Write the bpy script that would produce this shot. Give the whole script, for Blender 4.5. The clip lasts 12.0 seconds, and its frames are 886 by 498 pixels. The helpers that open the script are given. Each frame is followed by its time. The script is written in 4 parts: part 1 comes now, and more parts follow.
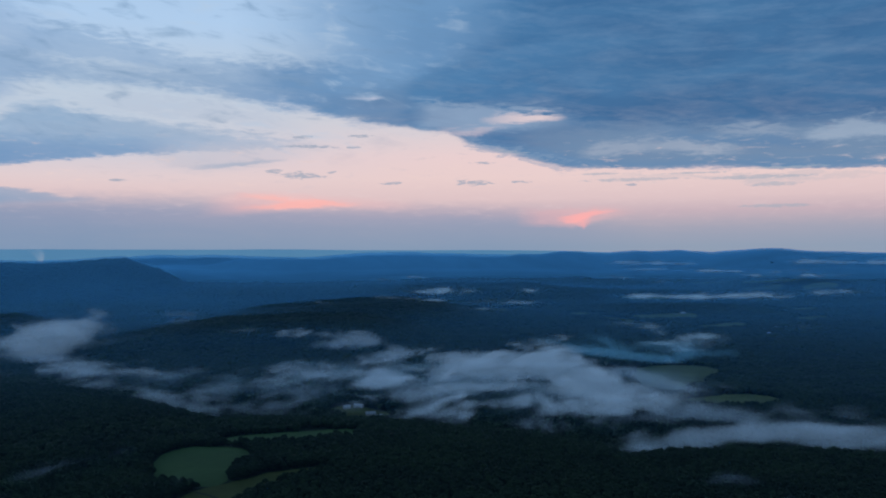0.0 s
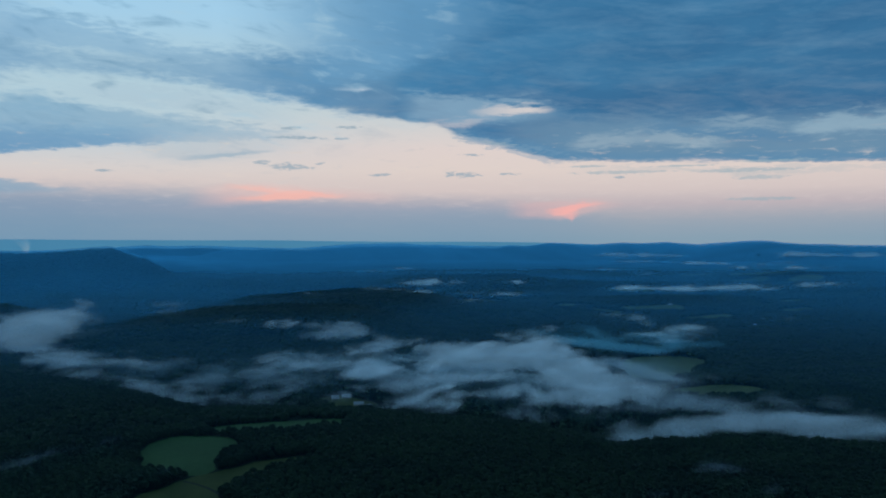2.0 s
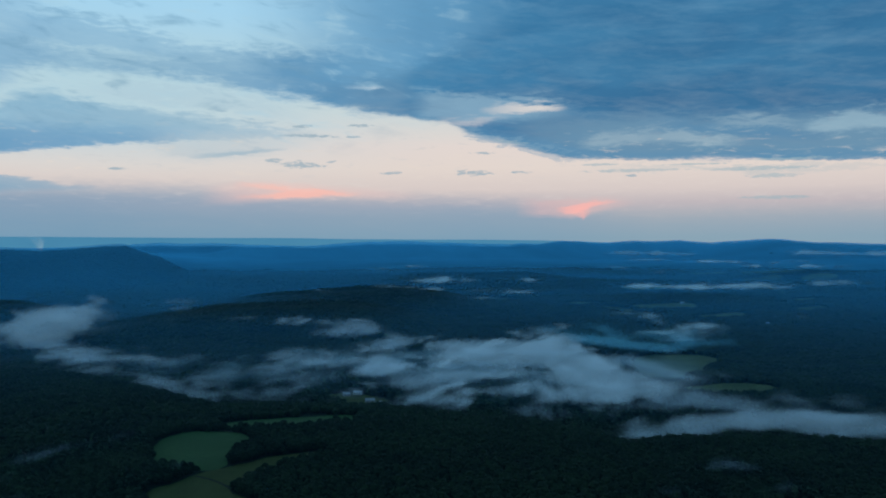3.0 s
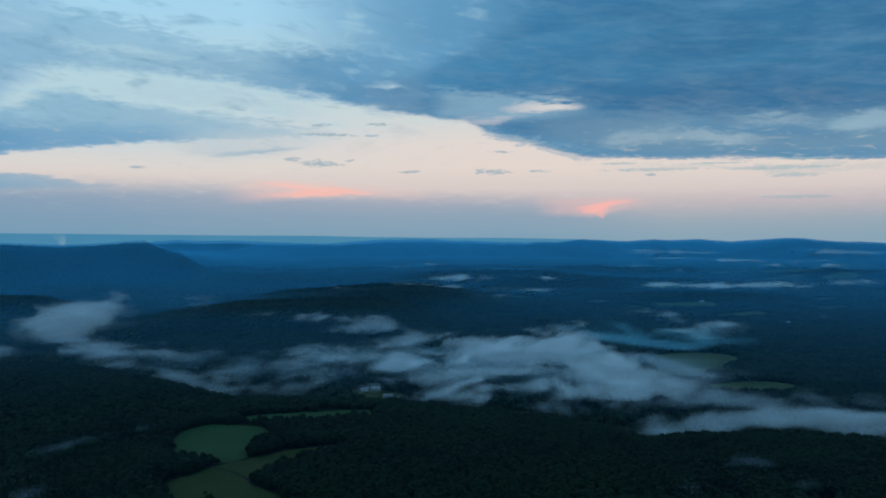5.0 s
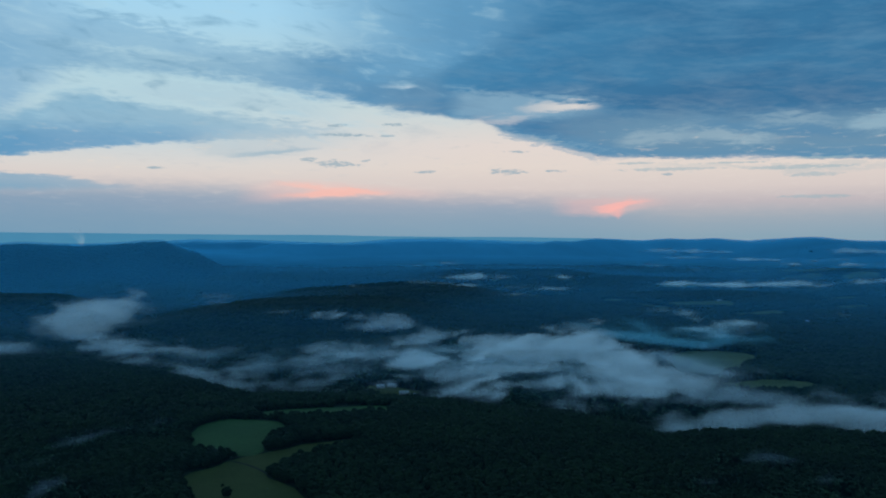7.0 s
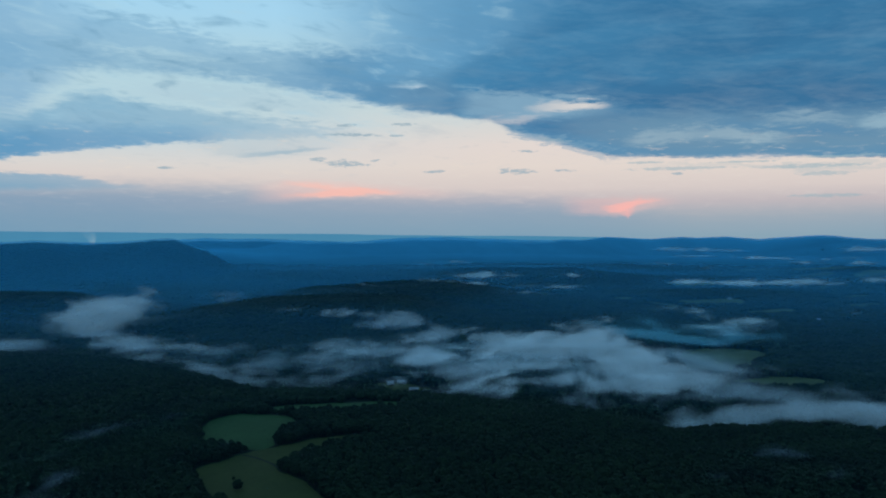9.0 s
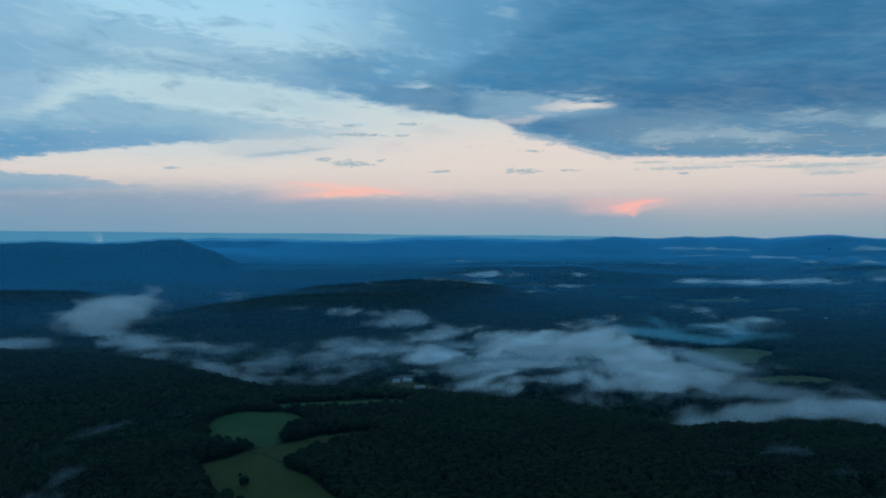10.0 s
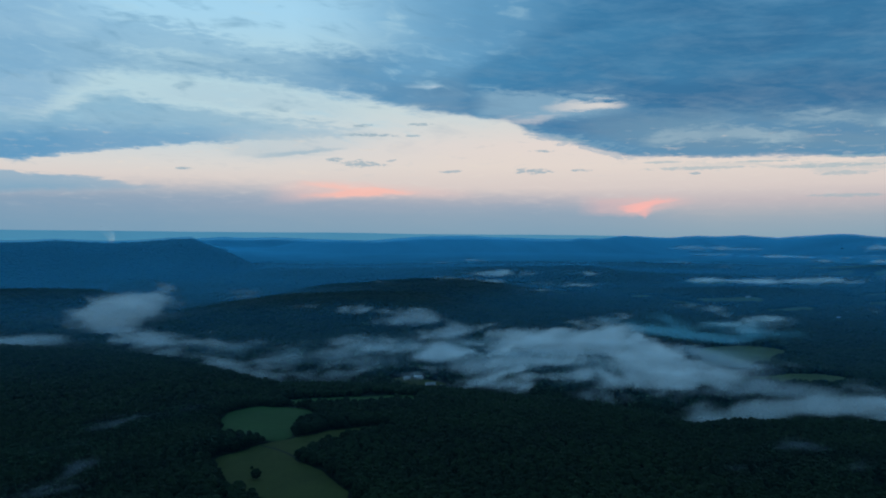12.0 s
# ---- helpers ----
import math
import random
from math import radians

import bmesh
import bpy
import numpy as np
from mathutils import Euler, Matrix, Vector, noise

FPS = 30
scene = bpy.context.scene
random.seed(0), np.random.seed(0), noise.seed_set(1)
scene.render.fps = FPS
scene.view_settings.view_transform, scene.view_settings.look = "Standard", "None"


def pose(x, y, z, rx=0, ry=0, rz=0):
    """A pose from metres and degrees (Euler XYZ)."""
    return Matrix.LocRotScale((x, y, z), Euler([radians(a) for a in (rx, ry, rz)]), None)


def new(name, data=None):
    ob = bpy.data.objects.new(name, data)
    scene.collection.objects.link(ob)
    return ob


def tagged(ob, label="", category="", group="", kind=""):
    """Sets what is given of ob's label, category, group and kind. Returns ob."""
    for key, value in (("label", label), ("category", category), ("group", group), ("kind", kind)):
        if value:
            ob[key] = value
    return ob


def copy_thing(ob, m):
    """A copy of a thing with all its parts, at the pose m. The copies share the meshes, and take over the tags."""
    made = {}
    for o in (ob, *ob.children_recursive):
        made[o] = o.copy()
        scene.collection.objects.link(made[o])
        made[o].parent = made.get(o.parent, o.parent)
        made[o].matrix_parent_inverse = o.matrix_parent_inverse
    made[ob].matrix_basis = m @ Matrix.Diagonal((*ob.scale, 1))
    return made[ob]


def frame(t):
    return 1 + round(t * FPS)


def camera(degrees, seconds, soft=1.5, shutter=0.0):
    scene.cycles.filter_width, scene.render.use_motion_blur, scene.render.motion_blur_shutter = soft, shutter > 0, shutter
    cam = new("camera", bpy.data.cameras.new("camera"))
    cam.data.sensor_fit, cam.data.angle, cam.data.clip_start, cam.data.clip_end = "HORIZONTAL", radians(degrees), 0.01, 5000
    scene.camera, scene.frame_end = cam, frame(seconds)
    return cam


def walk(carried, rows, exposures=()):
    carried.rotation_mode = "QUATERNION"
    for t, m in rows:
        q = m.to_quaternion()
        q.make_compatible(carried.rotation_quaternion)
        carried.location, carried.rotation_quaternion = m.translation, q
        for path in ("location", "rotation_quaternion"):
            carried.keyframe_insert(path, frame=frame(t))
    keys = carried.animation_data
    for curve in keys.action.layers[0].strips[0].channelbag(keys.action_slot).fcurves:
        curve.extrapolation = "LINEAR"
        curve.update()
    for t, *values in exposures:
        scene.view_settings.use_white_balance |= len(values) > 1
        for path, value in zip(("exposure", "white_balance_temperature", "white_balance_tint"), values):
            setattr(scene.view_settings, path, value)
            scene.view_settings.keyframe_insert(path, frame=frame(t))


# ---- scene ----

# ---------------------------------------------------------------- camera
cam = camera(56.7, 12.0, soft=2.0)
EYE = 260.0
# seconds, metres aside, forward and up from EYE, yaw, pitch, lean
ROWS = [
    (0.0, 1.70, -0.54, 4.56, 0.395, -0.093, 0.470),
    (0.1, 1.67, -0.53, 4.50, -0.238, -0.130, 0.459),
    (0.2, 1.64, -0.53, 4.44, -1.130, -0.167, 0.448),
    (0.3, 1.62, -0.52, 4.37, -1.461, -0.204, 0.438),
    (0.4, 1.59, -0.51, 4.29, -1.633, -0.241, 0.428),
    (0.5, 1.56, -0.49, 4.21, -1.674, -0.278, 0.417),
    (1.0, 1.42, -0.45, 3.70, -1.356, -0.444, 0.365),
    (1.5, 1.28, -0.42, 3.06, -0.882, -0.578, 0.308),
    (2.0, 1.13, -0.41, 2.30, -0.422, -0.665, 0.278),
    (2.5, 0.99, -0.41, 1.44, 0.041, -0.726, 0.199),
    (3.0, 0.85, -0.44, 0.49, 0.363, -0.785, 0.205),
    (5.0, 0.28, -0.66, -3.88, 1.619, -0.862, 0.043),
    (5.5, 0.14, -0.73, -5.06, 1.926, -0.868, 0.059),
    (6.0, 0.00, -0.83, -6.26, 2.190, -0.860, 0.076),
    (6.5, -0.14, -0.94, -7.47, 2.429, -0.849, 0.053),
    (7.0, -0.28, -1.06, -8.69, 2.706, -0.861, 0.048),
    (9.0, -0.85, -1.62, -13.59, 3.353, -0.885, 0.095),
    (9.5, -0.99, -1.77, -14.82, 3.563, -0.893, 0.069),
    (10.0, -1.13, -1.92, -16.05, 3.752, -0.891, 0.114),
    (10.5, -1.28, -2.07, -17.29, 3.932, -0.888, 0.126),
    (11.0, -1.42, -2.23, -18.54, 4.127, -0.886, 0.137),
    (11.5, -1.56, -2.38, -19.82, 4.276, -0.876, 0.158),
    (12.0, -1.70, -2.54, -21.12, 4.482, -0.879, 0.086),
]

EXPOSURES = [(0.0, -0.03, 6850, 31), (0.5, -0.08, 6760, 26), (1.0, -0.12, 6680, 22), (1.5, -0.13, 6570, 17), (2.0, -0.06, 6540, 13), (2.5, 0.02, 6540, 10), (12.0, 0.03, 6510, 9)]
walk(cam, [(t, pose(x, y, EYE + z, 90 + pitch, 0, yaw) @ pose(0, 0, 0, 0, 0, -roll)) for t, x, y, z, yaw, pitch, roll in ROWS], EXPOSURES)
scene.cycles.transparent_max_bounces = 48


# ---------------------------------------------------------------- sky
def srgb(r, g, b):
    f = lambda c: c / 255 / 12.92 if c <= 10 else ((c / 255 + 0.055) / 1.055) ** 2.4
    return (f(r), f(g), f(b), 1.0)


class Net:
    """Short writing for node trees."""

    def __init__(self, tree):
        self.tree, self.nodes, self.links = tree, tree.nodes, tree.links
        self.nodes.clear()

    def put(self, kind, **values):
        node = self.nodes.new(kind)
        for key, value in values.items():
            setattr(node, key, value)
        return node

    def wire(self, value, socket):
        if isinstance(value, bpy.types.NodeSocket):
            self.links.new(value, socket)
        else:
            socket.default_value = value

    def math(self, op, a, b=0.0, c=0.0, clamp=False):
        node = self.put("ShaderNodeMath", operation=op, use_clamp=clamp)
        for value, socket in zip((a, b, c), node.inputs):
            self.wire(value, socket)
        return node.outputs[0]

    def step(self, value, low, high, out_low=0.0, out_high=1.0):
        node = self.put("ShaderNodeMapRange", interpolation_type="SMOOTHSTEP")
        for v, socket in zip((value, low, high, out_low, out_high), node.inputs):
            self.wire(v, socket)
        return node.outputs[0]

    def vec(self, x, y, z):
        node = self.put("ShaderNodeCombineXYZ")
        for v, socket in zip((x, y, z), node.inputs):
            self.wire(v, socket)
        return node.outputs[0]

    def noise(self, vector, scale, detail=5.0, rough=0.55, warp=0.0):
        node = self.put("ShaderNodeTexNoise")
        self.wire(vector, node.inputs["Vector"])
        node.inputs["Scale"].default_value = scale
        node.inputs["Detail"].default_value = detail
        node.inputs["Roughness"].default_value = rough
        node.inputs["Distortion"].default_value = warp
        return node.outputs["Fac"]

    def mix(self, fac, a, b):
        node = self.put("ShaderNodeMix", data_type="RGBA")
        self.wire(fac, node.inputs[0])
        self.wire(a, node.inputs[6])
        self.wire(b, node.inputs[7])
        return node.outputs[2]

    def ramp(self, fac, stops):
        node = self.put("ShaderNodeValToRGB")
        self.wire(fac, node.inputs[0])
        el = node.color_ramp.elements
        while len(el) < len(stops):
            el.new(0.5)
        for e, (p, c) in zip(el, stops):
            e.position, e.color = p, c
        return node.outputs[0]


def build_sky():
    world = bpy.data.worlds.new("sky")
    world.use_nodes = True
    n = Net(world.node_tree)
    coord = n.put("ShaderNodeTexCoord")
    xyz = n.put("ShaderNodeSeparateXYZ")
    n.links.new(coord.outputs["Generated"], xyz.inputs[0])
    x, y, z = xyz.outputs
    deg = 180 / math.pi
    az = n.math("MULTIPLY", n.math("ARCTAN2", x, y), deg)
    el = n.math("MULTIPLY", n.math("ARCSINE", z), deg)

    def fibres(across, upward, seed, detail=6, rough=0.58, warp=0.5, tilt=0.0):
        """Cloud fibres, wide across and thin upward, about -0.5 to 0.5."""
        e = n.math("MULTIPLY_ADD", az, tilt, el)
        v = n.vec(n.math("DIVIDE", az, across), n.math("DIVIDE", e, upward), seed)
        return n.math("SUBTRACT", n.noise(v, 1.0, detail, rough, warp), 0.5)

    broad = fibres(11.0, 2.6, 3.0)
    mid = fibres(4.5, 0.9, 9.0, tilt=0.1)
    small = fibres(1.5, 0.32, 15.0)
    tiny = fibres(0.55, 0.14, 24.0)
    waz = n.math("ADD", n.math("MULTIPLY_ADD", broad, 7.0, az), n.math("MULTIPLY", mid, 3.5))
    wel = n.math("ADD", n.math("MULTIPLY_ADD", mid, 1.2, el), n.math("MULTIPLY", broad, 0.8))
    # evening sky from the horizon up, 0 to 30 degrees
    sky = n.ramp(n.math("DIVIDE", n.math("MULTIPLY_ADD", small, 0.25, el), 30.0), [
        (0.0, srgb(142, 166, 180)), (0.045, srgb(164, 172, 182)), (0.078, srgb(190, 182, 187)), (0.11, srgb(213, 201, 198)),
        (0.16, srgb(224, 212, 205)), (0.21, srgb(224, 213, 208)), (0.29, srgb(203, 213, 214)), (0.37, srgb(176, 209, 223)), (0.5, srgb(164, 210, 236)), (1.0, srgb(130, 180, 215))])
    sky = n.mix(n.math("MULTIPLY", n.step(az, 2.0, -24.0), n.math("MULTIPLY", n.step(el, 3.2, 8.0, 0.0, 0.8), n.step(el, 14.5, 11.0))), sky, srgb(178, 210, 222))

    def cloud(sky, a, e, half_w, half_h, slope, strength, colour, soft=0.75, rag=1.5):
        """A ragged, slanting lens of cloud."""
        u = n.math("DIVIDE", n.math("SUBTRACT", n.math("MULTIPLY_ADD", n.math("SUBTRACT", waz, az), min(1.0, half_w / 9), az), a), half_w)
        lift = n.math("MULTIPLY_ADD", n.math("SUBTRACT", az, a), slope, e)
        v = n.math("DIVIDE", n.math("SUBTRACT", n.math("MULTIPLY_ADD", n.math("SUBTRACT", wel, el), min(1.0, half_h / 1.5), el), lift), half_h)
        q = n.math("ADD", n.math("MULTIPLY", u, u), n.math("MULTIPLY", v, v))
        q = n.math("MULTIPLY_ADD", small if half_h > 0.3 else tiny, rag, q)
        return n.mix(n.step(q, 1.0, 1.0 - soft, 0.0, strength), sky, colour)

    weave = n.math("MULTIPLY_ADD", mid, 0.9, n.math("MULTIPLY_ADD", small, 0.35, n.math("MULTIPLY", tiny, 0.15)))

    def band(sky, rows, colour, soft, rag):
        """Cloud between a foot and a head that change along its bearing: rows of bearing, foot, head, strength."""
        first, last = rows[0][0], rows[-1][0]
        stops = [((a - first) / (last - first), ((e0 + 5) / 40, (e1 + 5) / 40, s, 1)) for a, e0, e1, s in rows]
        along = n.math("DIVIDE", n.math("SUBTRACT", n.math("MULTIPLY_ADD", mid, rag * 3, az), first), last - first)
        split = n.put("ShaderNodeSeparateColor")
        n.wire(n.ramp(along, stops), split.inputs[0])
        foot, head, amount = split.outputs
        here = n.math("ADD", n.math("MULTIPLY_ADD", mid, rag * 1.1, el), n.math("MULTIPLY_ADD", small, rag * 0.8, n.math("MULTIPLY", tiny, rag * 0.5)))
        over = n.math("SUBTRACT", n.math("MULTIPLY_ADD", foot, -40.0, here), -5.0)
        under = n.math("SUBTRACT", n.math("MULTIPLY_ADD", head, 40.0, -5.0), n.math("MULTIPLY_ADD", small, rag * 1.2, here))
        m = n.math("MULTIPLY", n.step(over, -soft[0], soft[0]), n.step(under, -soft[1], soft[1]))
        m = n.math("MULTIPLY", m, n.math("MULTIPLY_ADD", weave, min(1.0, rag) * 0.9, 0.97), clamp=True)
        return n.mix(n.math("MULTIPLY", m, amount), sky, colour)

    # blue-grey haze low over the horizon
    sky = band(sky, [(-37.6, -1.31, 3.05, 0.80), (-30.5, -1.42, 3.23, 0.75), (-24.1, -1.49, 3.33, 0.70), (-17.0, -1.56, 3.32, 0.60), (-11.3, -1.59, 3.08, 0.55), (-5.5, -1.61, 2.72, 0.50), (2.4, -1.60, 2.56, 0.50), (6.3, -1.59, 2.23, 0.45), (13.8, -1.55, 1.30, 0.20), (20.8, -1.48, 1.42, 0.20), (30.0, -1.36, 1.44, 0.25)], srgb(106, 150, 181), (0.2, 0.9), 0.4)
    # thin high streaks
    sky = band(sky, [(-37.5, 7.00, 14.99, 0.80), (-30.5, 7.89, 15.49, 0.75), (-28.6, 9.39, 15.41, 0.55), (-26.7, 10.58, 14.98, 0.30), (-24.7, 11.08, 14.86, 0.00)], srgb(124, 170, 204), (0.9, 0.9), 1.6)
    sky = band(sky, [(-28.6, 11.94, 13.77, 0.00), (-27.0, 12.26, 13.88, 0.55), (-24.7, 12.20, 13.91, 0.60), (-22.3, 12.14, 13.78, 0.55), (-20.5, 11.91, 13.51, 0.60), (-18.4, 11.87, 12.95, 0.45), (-15.8, 12.01, 12.66, 0.35), (-12.5, 12.01, 12.60, 0.20), (-9.4, 11.88, 12.44, 0.00)], srgb(118, 168, 203), (0.3, 0.45), 1.2)
    sky = band(sky, [(-33.4, 9.79, 12.21, 0.50), (-28.6, 10.48, 12.44, 0.45), (-26.0, 11.05, 12.08, 0.40), (-23.3, 11.26, 11.96, 0.30), (-20.6, 11.56, 12.09, 0.00)], srgb(112, 164, 200), (0.45, 0.45), 1.1)
    sky = band(sky, [(-28.6, 10.92, 11.60, 0.00), (-26.7, 10.85, 11.61, 0.50), (-24.0, 10.79, 11.63, 0.58), (-21.3, 10.76, 11.69, 0.62), (-18.8, 10.69, 11.92, 0.64), (-16.2, 10.42, 12.14, 0.68), (-13.2, 9.98, 12.38, 0.75), (-10.9, 9.59, 12.47, 0.90), (-7.8, 9.09, 12.55, 0.90), (-5.5, 8.73, 12.59, 0.60), (-3.1, 8.56, 12.35, 0.00)], srgb(96, 150, 189), (0.5, 0.8), 1.1)
    # grey-blue bank thinning to one side
    sky = band(sky, [(-37.6, 4.30, 7.63, 0.80), (-32.3, 4.86, 7.55, 0.80), (-30.5, 5.09, 7.55, 0.80), (-28.9, 5.30, 8.17, 0.72), (-27.7, 5.53, 8.98, 0.65), (-25.7, 5.76, 9.26, 0.68), (-23.7, 5.95, 8.76, 0.70), (-21.3, 6.16, 8.38, 0.70), (-19.1, 6.34, 8.19, 0.62), (-17.0, 6.49, 7.98, 0.55), (-14.4, 6.67, 7.62, 0.40), (-11.7, 6.81, 7.38, 0.30), (-9.4, 6.88, 7.11, 0.00)], srgb(108, 163, 197), (0.16, 0.6), 0.9)
    sky = band(sky, [(-37.6, 4.33, 5.89, 0.75), (-30.5, 5.12, 6.70, 0.70), (-27.4, 5.58, 6.99, 0.60), (-24.0, 5.94, 7.06, 0.50), (-20.6, 6.22, 7.10, 0.42), (-18.4, 6.44, 6.92, 0.30), (-16.2, 6.62, 6.88, 0.00)], srgb(76, 142, 187), (0.14, 0.7), 0.7)
    sky = band(sky, [(-21.3, 5.83, 6.45, 0.00), (-18.8, 5.42, 6.73, 0.40), (-16.2, 5.30, 7.00, 0.50), (-13.2, 5.67, 7.08, 0.40), (-10.6, 6.10, 7.02, 0.20), (-8.6, 6.39, 6.97, 0.00)], srgb(176, 194, 204), (0.4, 0.4), 0.8)
    sky = band(sky, [(-17.7, 5.34, 5.57, 0.00), (-16.6, 5.37, 5.63, 0.45), (-14.7, 5.56, 5.87, 0.60), (-12.9, 5.79, 6.02, 0.60), (-11.5, 5.97, 6.08, 0.40), (-10.9, 6.05, 6.13, 0.00)], srgb(140, 174, 194), (0.08, 0.16), 0.35)
    sky = band(sky, [(-37.6, 2.38, 4.14, 0.80), (-30.5, 3.02, 4.02, 0.75), (-28.7, 3.00, 3.98, 0.70), (-26.7, 3.05, 3.69, 0.60), (-24.7, 3.10, 3.46, 0.40), (-22.7, 3.14, 3.36, 0.00)], srgb(112, 162, 192), (0.25, 0.14), 0.4)
    # the large dark bank
    tone = n.mix(n.step(n.math("MULTIPLY_ADD", mid, 0.5, broad), -0.22, 0.3), srgb(46, 112, 157), srgb(64, 129, 172))
    tone = n.mix(n.step(az, 0.0, 16.0, 0.0, 0.7), tone, n.mix(n.step(broad, -0.2, 0.25), srgb(38, 98, 142), srgb(52, 114, 156)))
    sky = band(sky, [(-14.7, 11.33, 22.46, 0.00), (-11.7, 10.32, 22.66, 0.14), (-9.4, 9.55, 22.78, 0.30), (-7.0, 8.99, 22.87, 0.52), (-4.7, 8.63, 22.93, 0.78), (-2.0, 8.25, 22.94, 0.97), (0.0, 8.01, 22.93, 0.97), (1.4, 7.31, 22.91, 0.97), (3.5, 6.83, 22.84, 0.97), (6.2, 6.10, 22.72, 0.97), (8.1, 5.60, 22.61, 0.97), (11.9, 5.30, 22.33, 0.97), (15.5, 5.35, 21.97, 0.97), (19.0, 5.28, 21.54, 0.97), (21.4, 5.01, 21.22, 0.97), (24.0, 4.94, 20.82, 0.97), (26.1, 4.92, 20.46, 0.97), (31.3, 4.72, 19.46, 0.97)], tone, (0.16, 1.0), 0.42)
    sky = band(sky, [(-10.9, 10.35, 18.66, 0.00), (-7.0, 10.62, 18.10, 0.40), (-3.1, 11.41, 18.16, 0.55), (0.0, 12.71, 18.15, 0.50), (2.4, 13.79, 18.11, 0.30), (5.5, 14.81, 18.01, 0.00)], srgb(118, 172, 208), (0.8, 1.0), 1.4)
    # paler lower fringe of it, with lit streaks
    sky = band(sky, [(3.9, 6.98, 8.32, 0.00), (6.2, 6.10, 8.28, 0.50), (10.1, 5.34, 8.18, 0.75), (13.8, 5.22, 8.23, 0.80), (17.3, 5.26, 7.89, 0.80), (21.4, 4.97, 7.85, 0.80), (26.1, 4.85, 7.89, 0.85), (31.4, 4.65, 7.47, 0.85)], srgb(112, 150, 176), (0.14, 0.8), 0.7)
    sky = band(sky, [(13.0, 7.44, 8.08, 0.00), (15.9, 6.97, 7.70, 0.40), (18.4, 6.72, 7.23, 0.40), (21.4, 6.22, 6.93, 0.50), (24.0, 6.09, 6.44, 0.30), (25.3, 6.03, 6.23, 0.00)], srgb(72, 130, 172), (0.35, 0.35), 0.8)
    sky = band(sky, [(0.8, 7.08, 7.55, 0.00), (2.4, 6.88, 7.53, 0.60), (6.3, 6.10, 6.75, 0.60), (9.3, 5.43, 6.04, 0.60), (13.8, 5.22, 5.70, 0.40), (20.8, 5.00, 5.68, 0.50), (31.4, 4.62, 5.14, 0.50)], srgb(86, 140, 178), (0.12, 0.4), 0.5)
    sky = band(sky, [(8.9, 6.05, 6.51, 0.00), (10.4, 6.17, 6.92, 0.50), (12.7, 6.22, 7.08, 0.55), (13.8, 6.30, 7.27, 0.40), (15.9, 6.30, 6.97, 0.60), (18.0, 6.08, 6.66, 0.70), (19.1, 6.04, 6.33, 0.40), (20.1, 6.07, 6.21, 0.00)], srgb(162, 185, 197), (0.25, 0.4), 1.1)
    sky = band(sky, [(17.3, 7.20, 7.49, 0.00), (18.7, 7.21, 7.71, 0.40), (20.7, 7.18, 7.68, 0.50), (22.4, 6.88, 7.44, 0.30), (23.4, 6.97, 7.24, 0.00)], srgb(158, 184, 198), (0.25, 0.4), 1.0)
    sky = band(sky, [(23.0, 6.63, 7.05, 0.00), (24.0, 6.48, 7.28, 0.55), (25.2, 6.58, 7.68, 0.60), (27.1, 6.64, 7.65, 0.60), (31.4, 6.50, 7.31, 0.50)], srgb(158, 188, 203), (0.3, 0.4), 1.0)
    # gap in it, with a pale lit cloud behind
    sky = band(sky, [(-2.7, 8.56, 10.08, 0.00), (-1.2, 8.25, 10.16, 0.60), (1.2, 7.97, 9.88, 0.70), (3.5, 8.06, 9.58, 0.70), (6.2, 8.24, 9.41, 0.60), (8.2, 8.31, 9.17, 0.30), (9.7, 8.38, 8.94, 0.00)], srgb(142, 177, 199), (0.4, 0.4), 0.9)
    sky = band(sky, [(-0.8, 7.94, 8.25, 0.00), (0.4, 7.78, 8.20, 0.50), (2.0, 7.69, 8.23, 0.50), (3.5, 8.21, 8.40, 0.30), (4.7, 8.27, 8.50, 0.00)], srgb(208, 206, 208), (0.2, 0.25), 0.6)
    sky = band(sky, [(2.2, 8.69, 8.92, 0.00), (3.3, 8.56, 9.13, 0.40), (5.1, 8.64, 9.17, 0.75), (6.6, 8.69, 9.14, 0.85), (7.7, 8.73, 9.00, 0.55), (8.5, 8.79, 8.94, 0.00)], srgb(224, 217, 212), (0.16, 0.2), 0.5)
    sky = band(sky, [(-7.2, 10.20, 10.43, 0.00), (-5.9, 10.25, 10.48, 0.40), (-5.1, 10.22, 10.49, 0.75), (-4.3, 10.31, 10.46, 0.00)], srgb(186, 208, 222), (0.08, 0.1), 0.3)
    # loose grey feathers
    sky = band(sky, [(-24.7, 9.15, 10.03, 0.00), (-22.0, 9.14, 10.15, 0.35), (-19.1, 9.00, 10.02, 0.45), (-15.8, 8.69, 9.81, 0.40), (-12.5, 8.23, 9.48, 0.35), (-9.4, 7.92, 8.87, 0.00)], srgb(168, 196, 212), (0.3, 0.4), 1.4)
    sky = band(sky, [(-26.7, 6.92, 7.80, 0.00), (-22.7, 7.48, 8.38, 0.40), (-19.5, 7.37, 8.36, 0.45), (-15.9, 7.12, 8.13, 0.40), (-12.5, 6.98, 7.59, 0.35), (-7.8, 6.83, 7.14, 0.00)], srgb(150, 184, 204), (0.25, 0.35), 1.2)
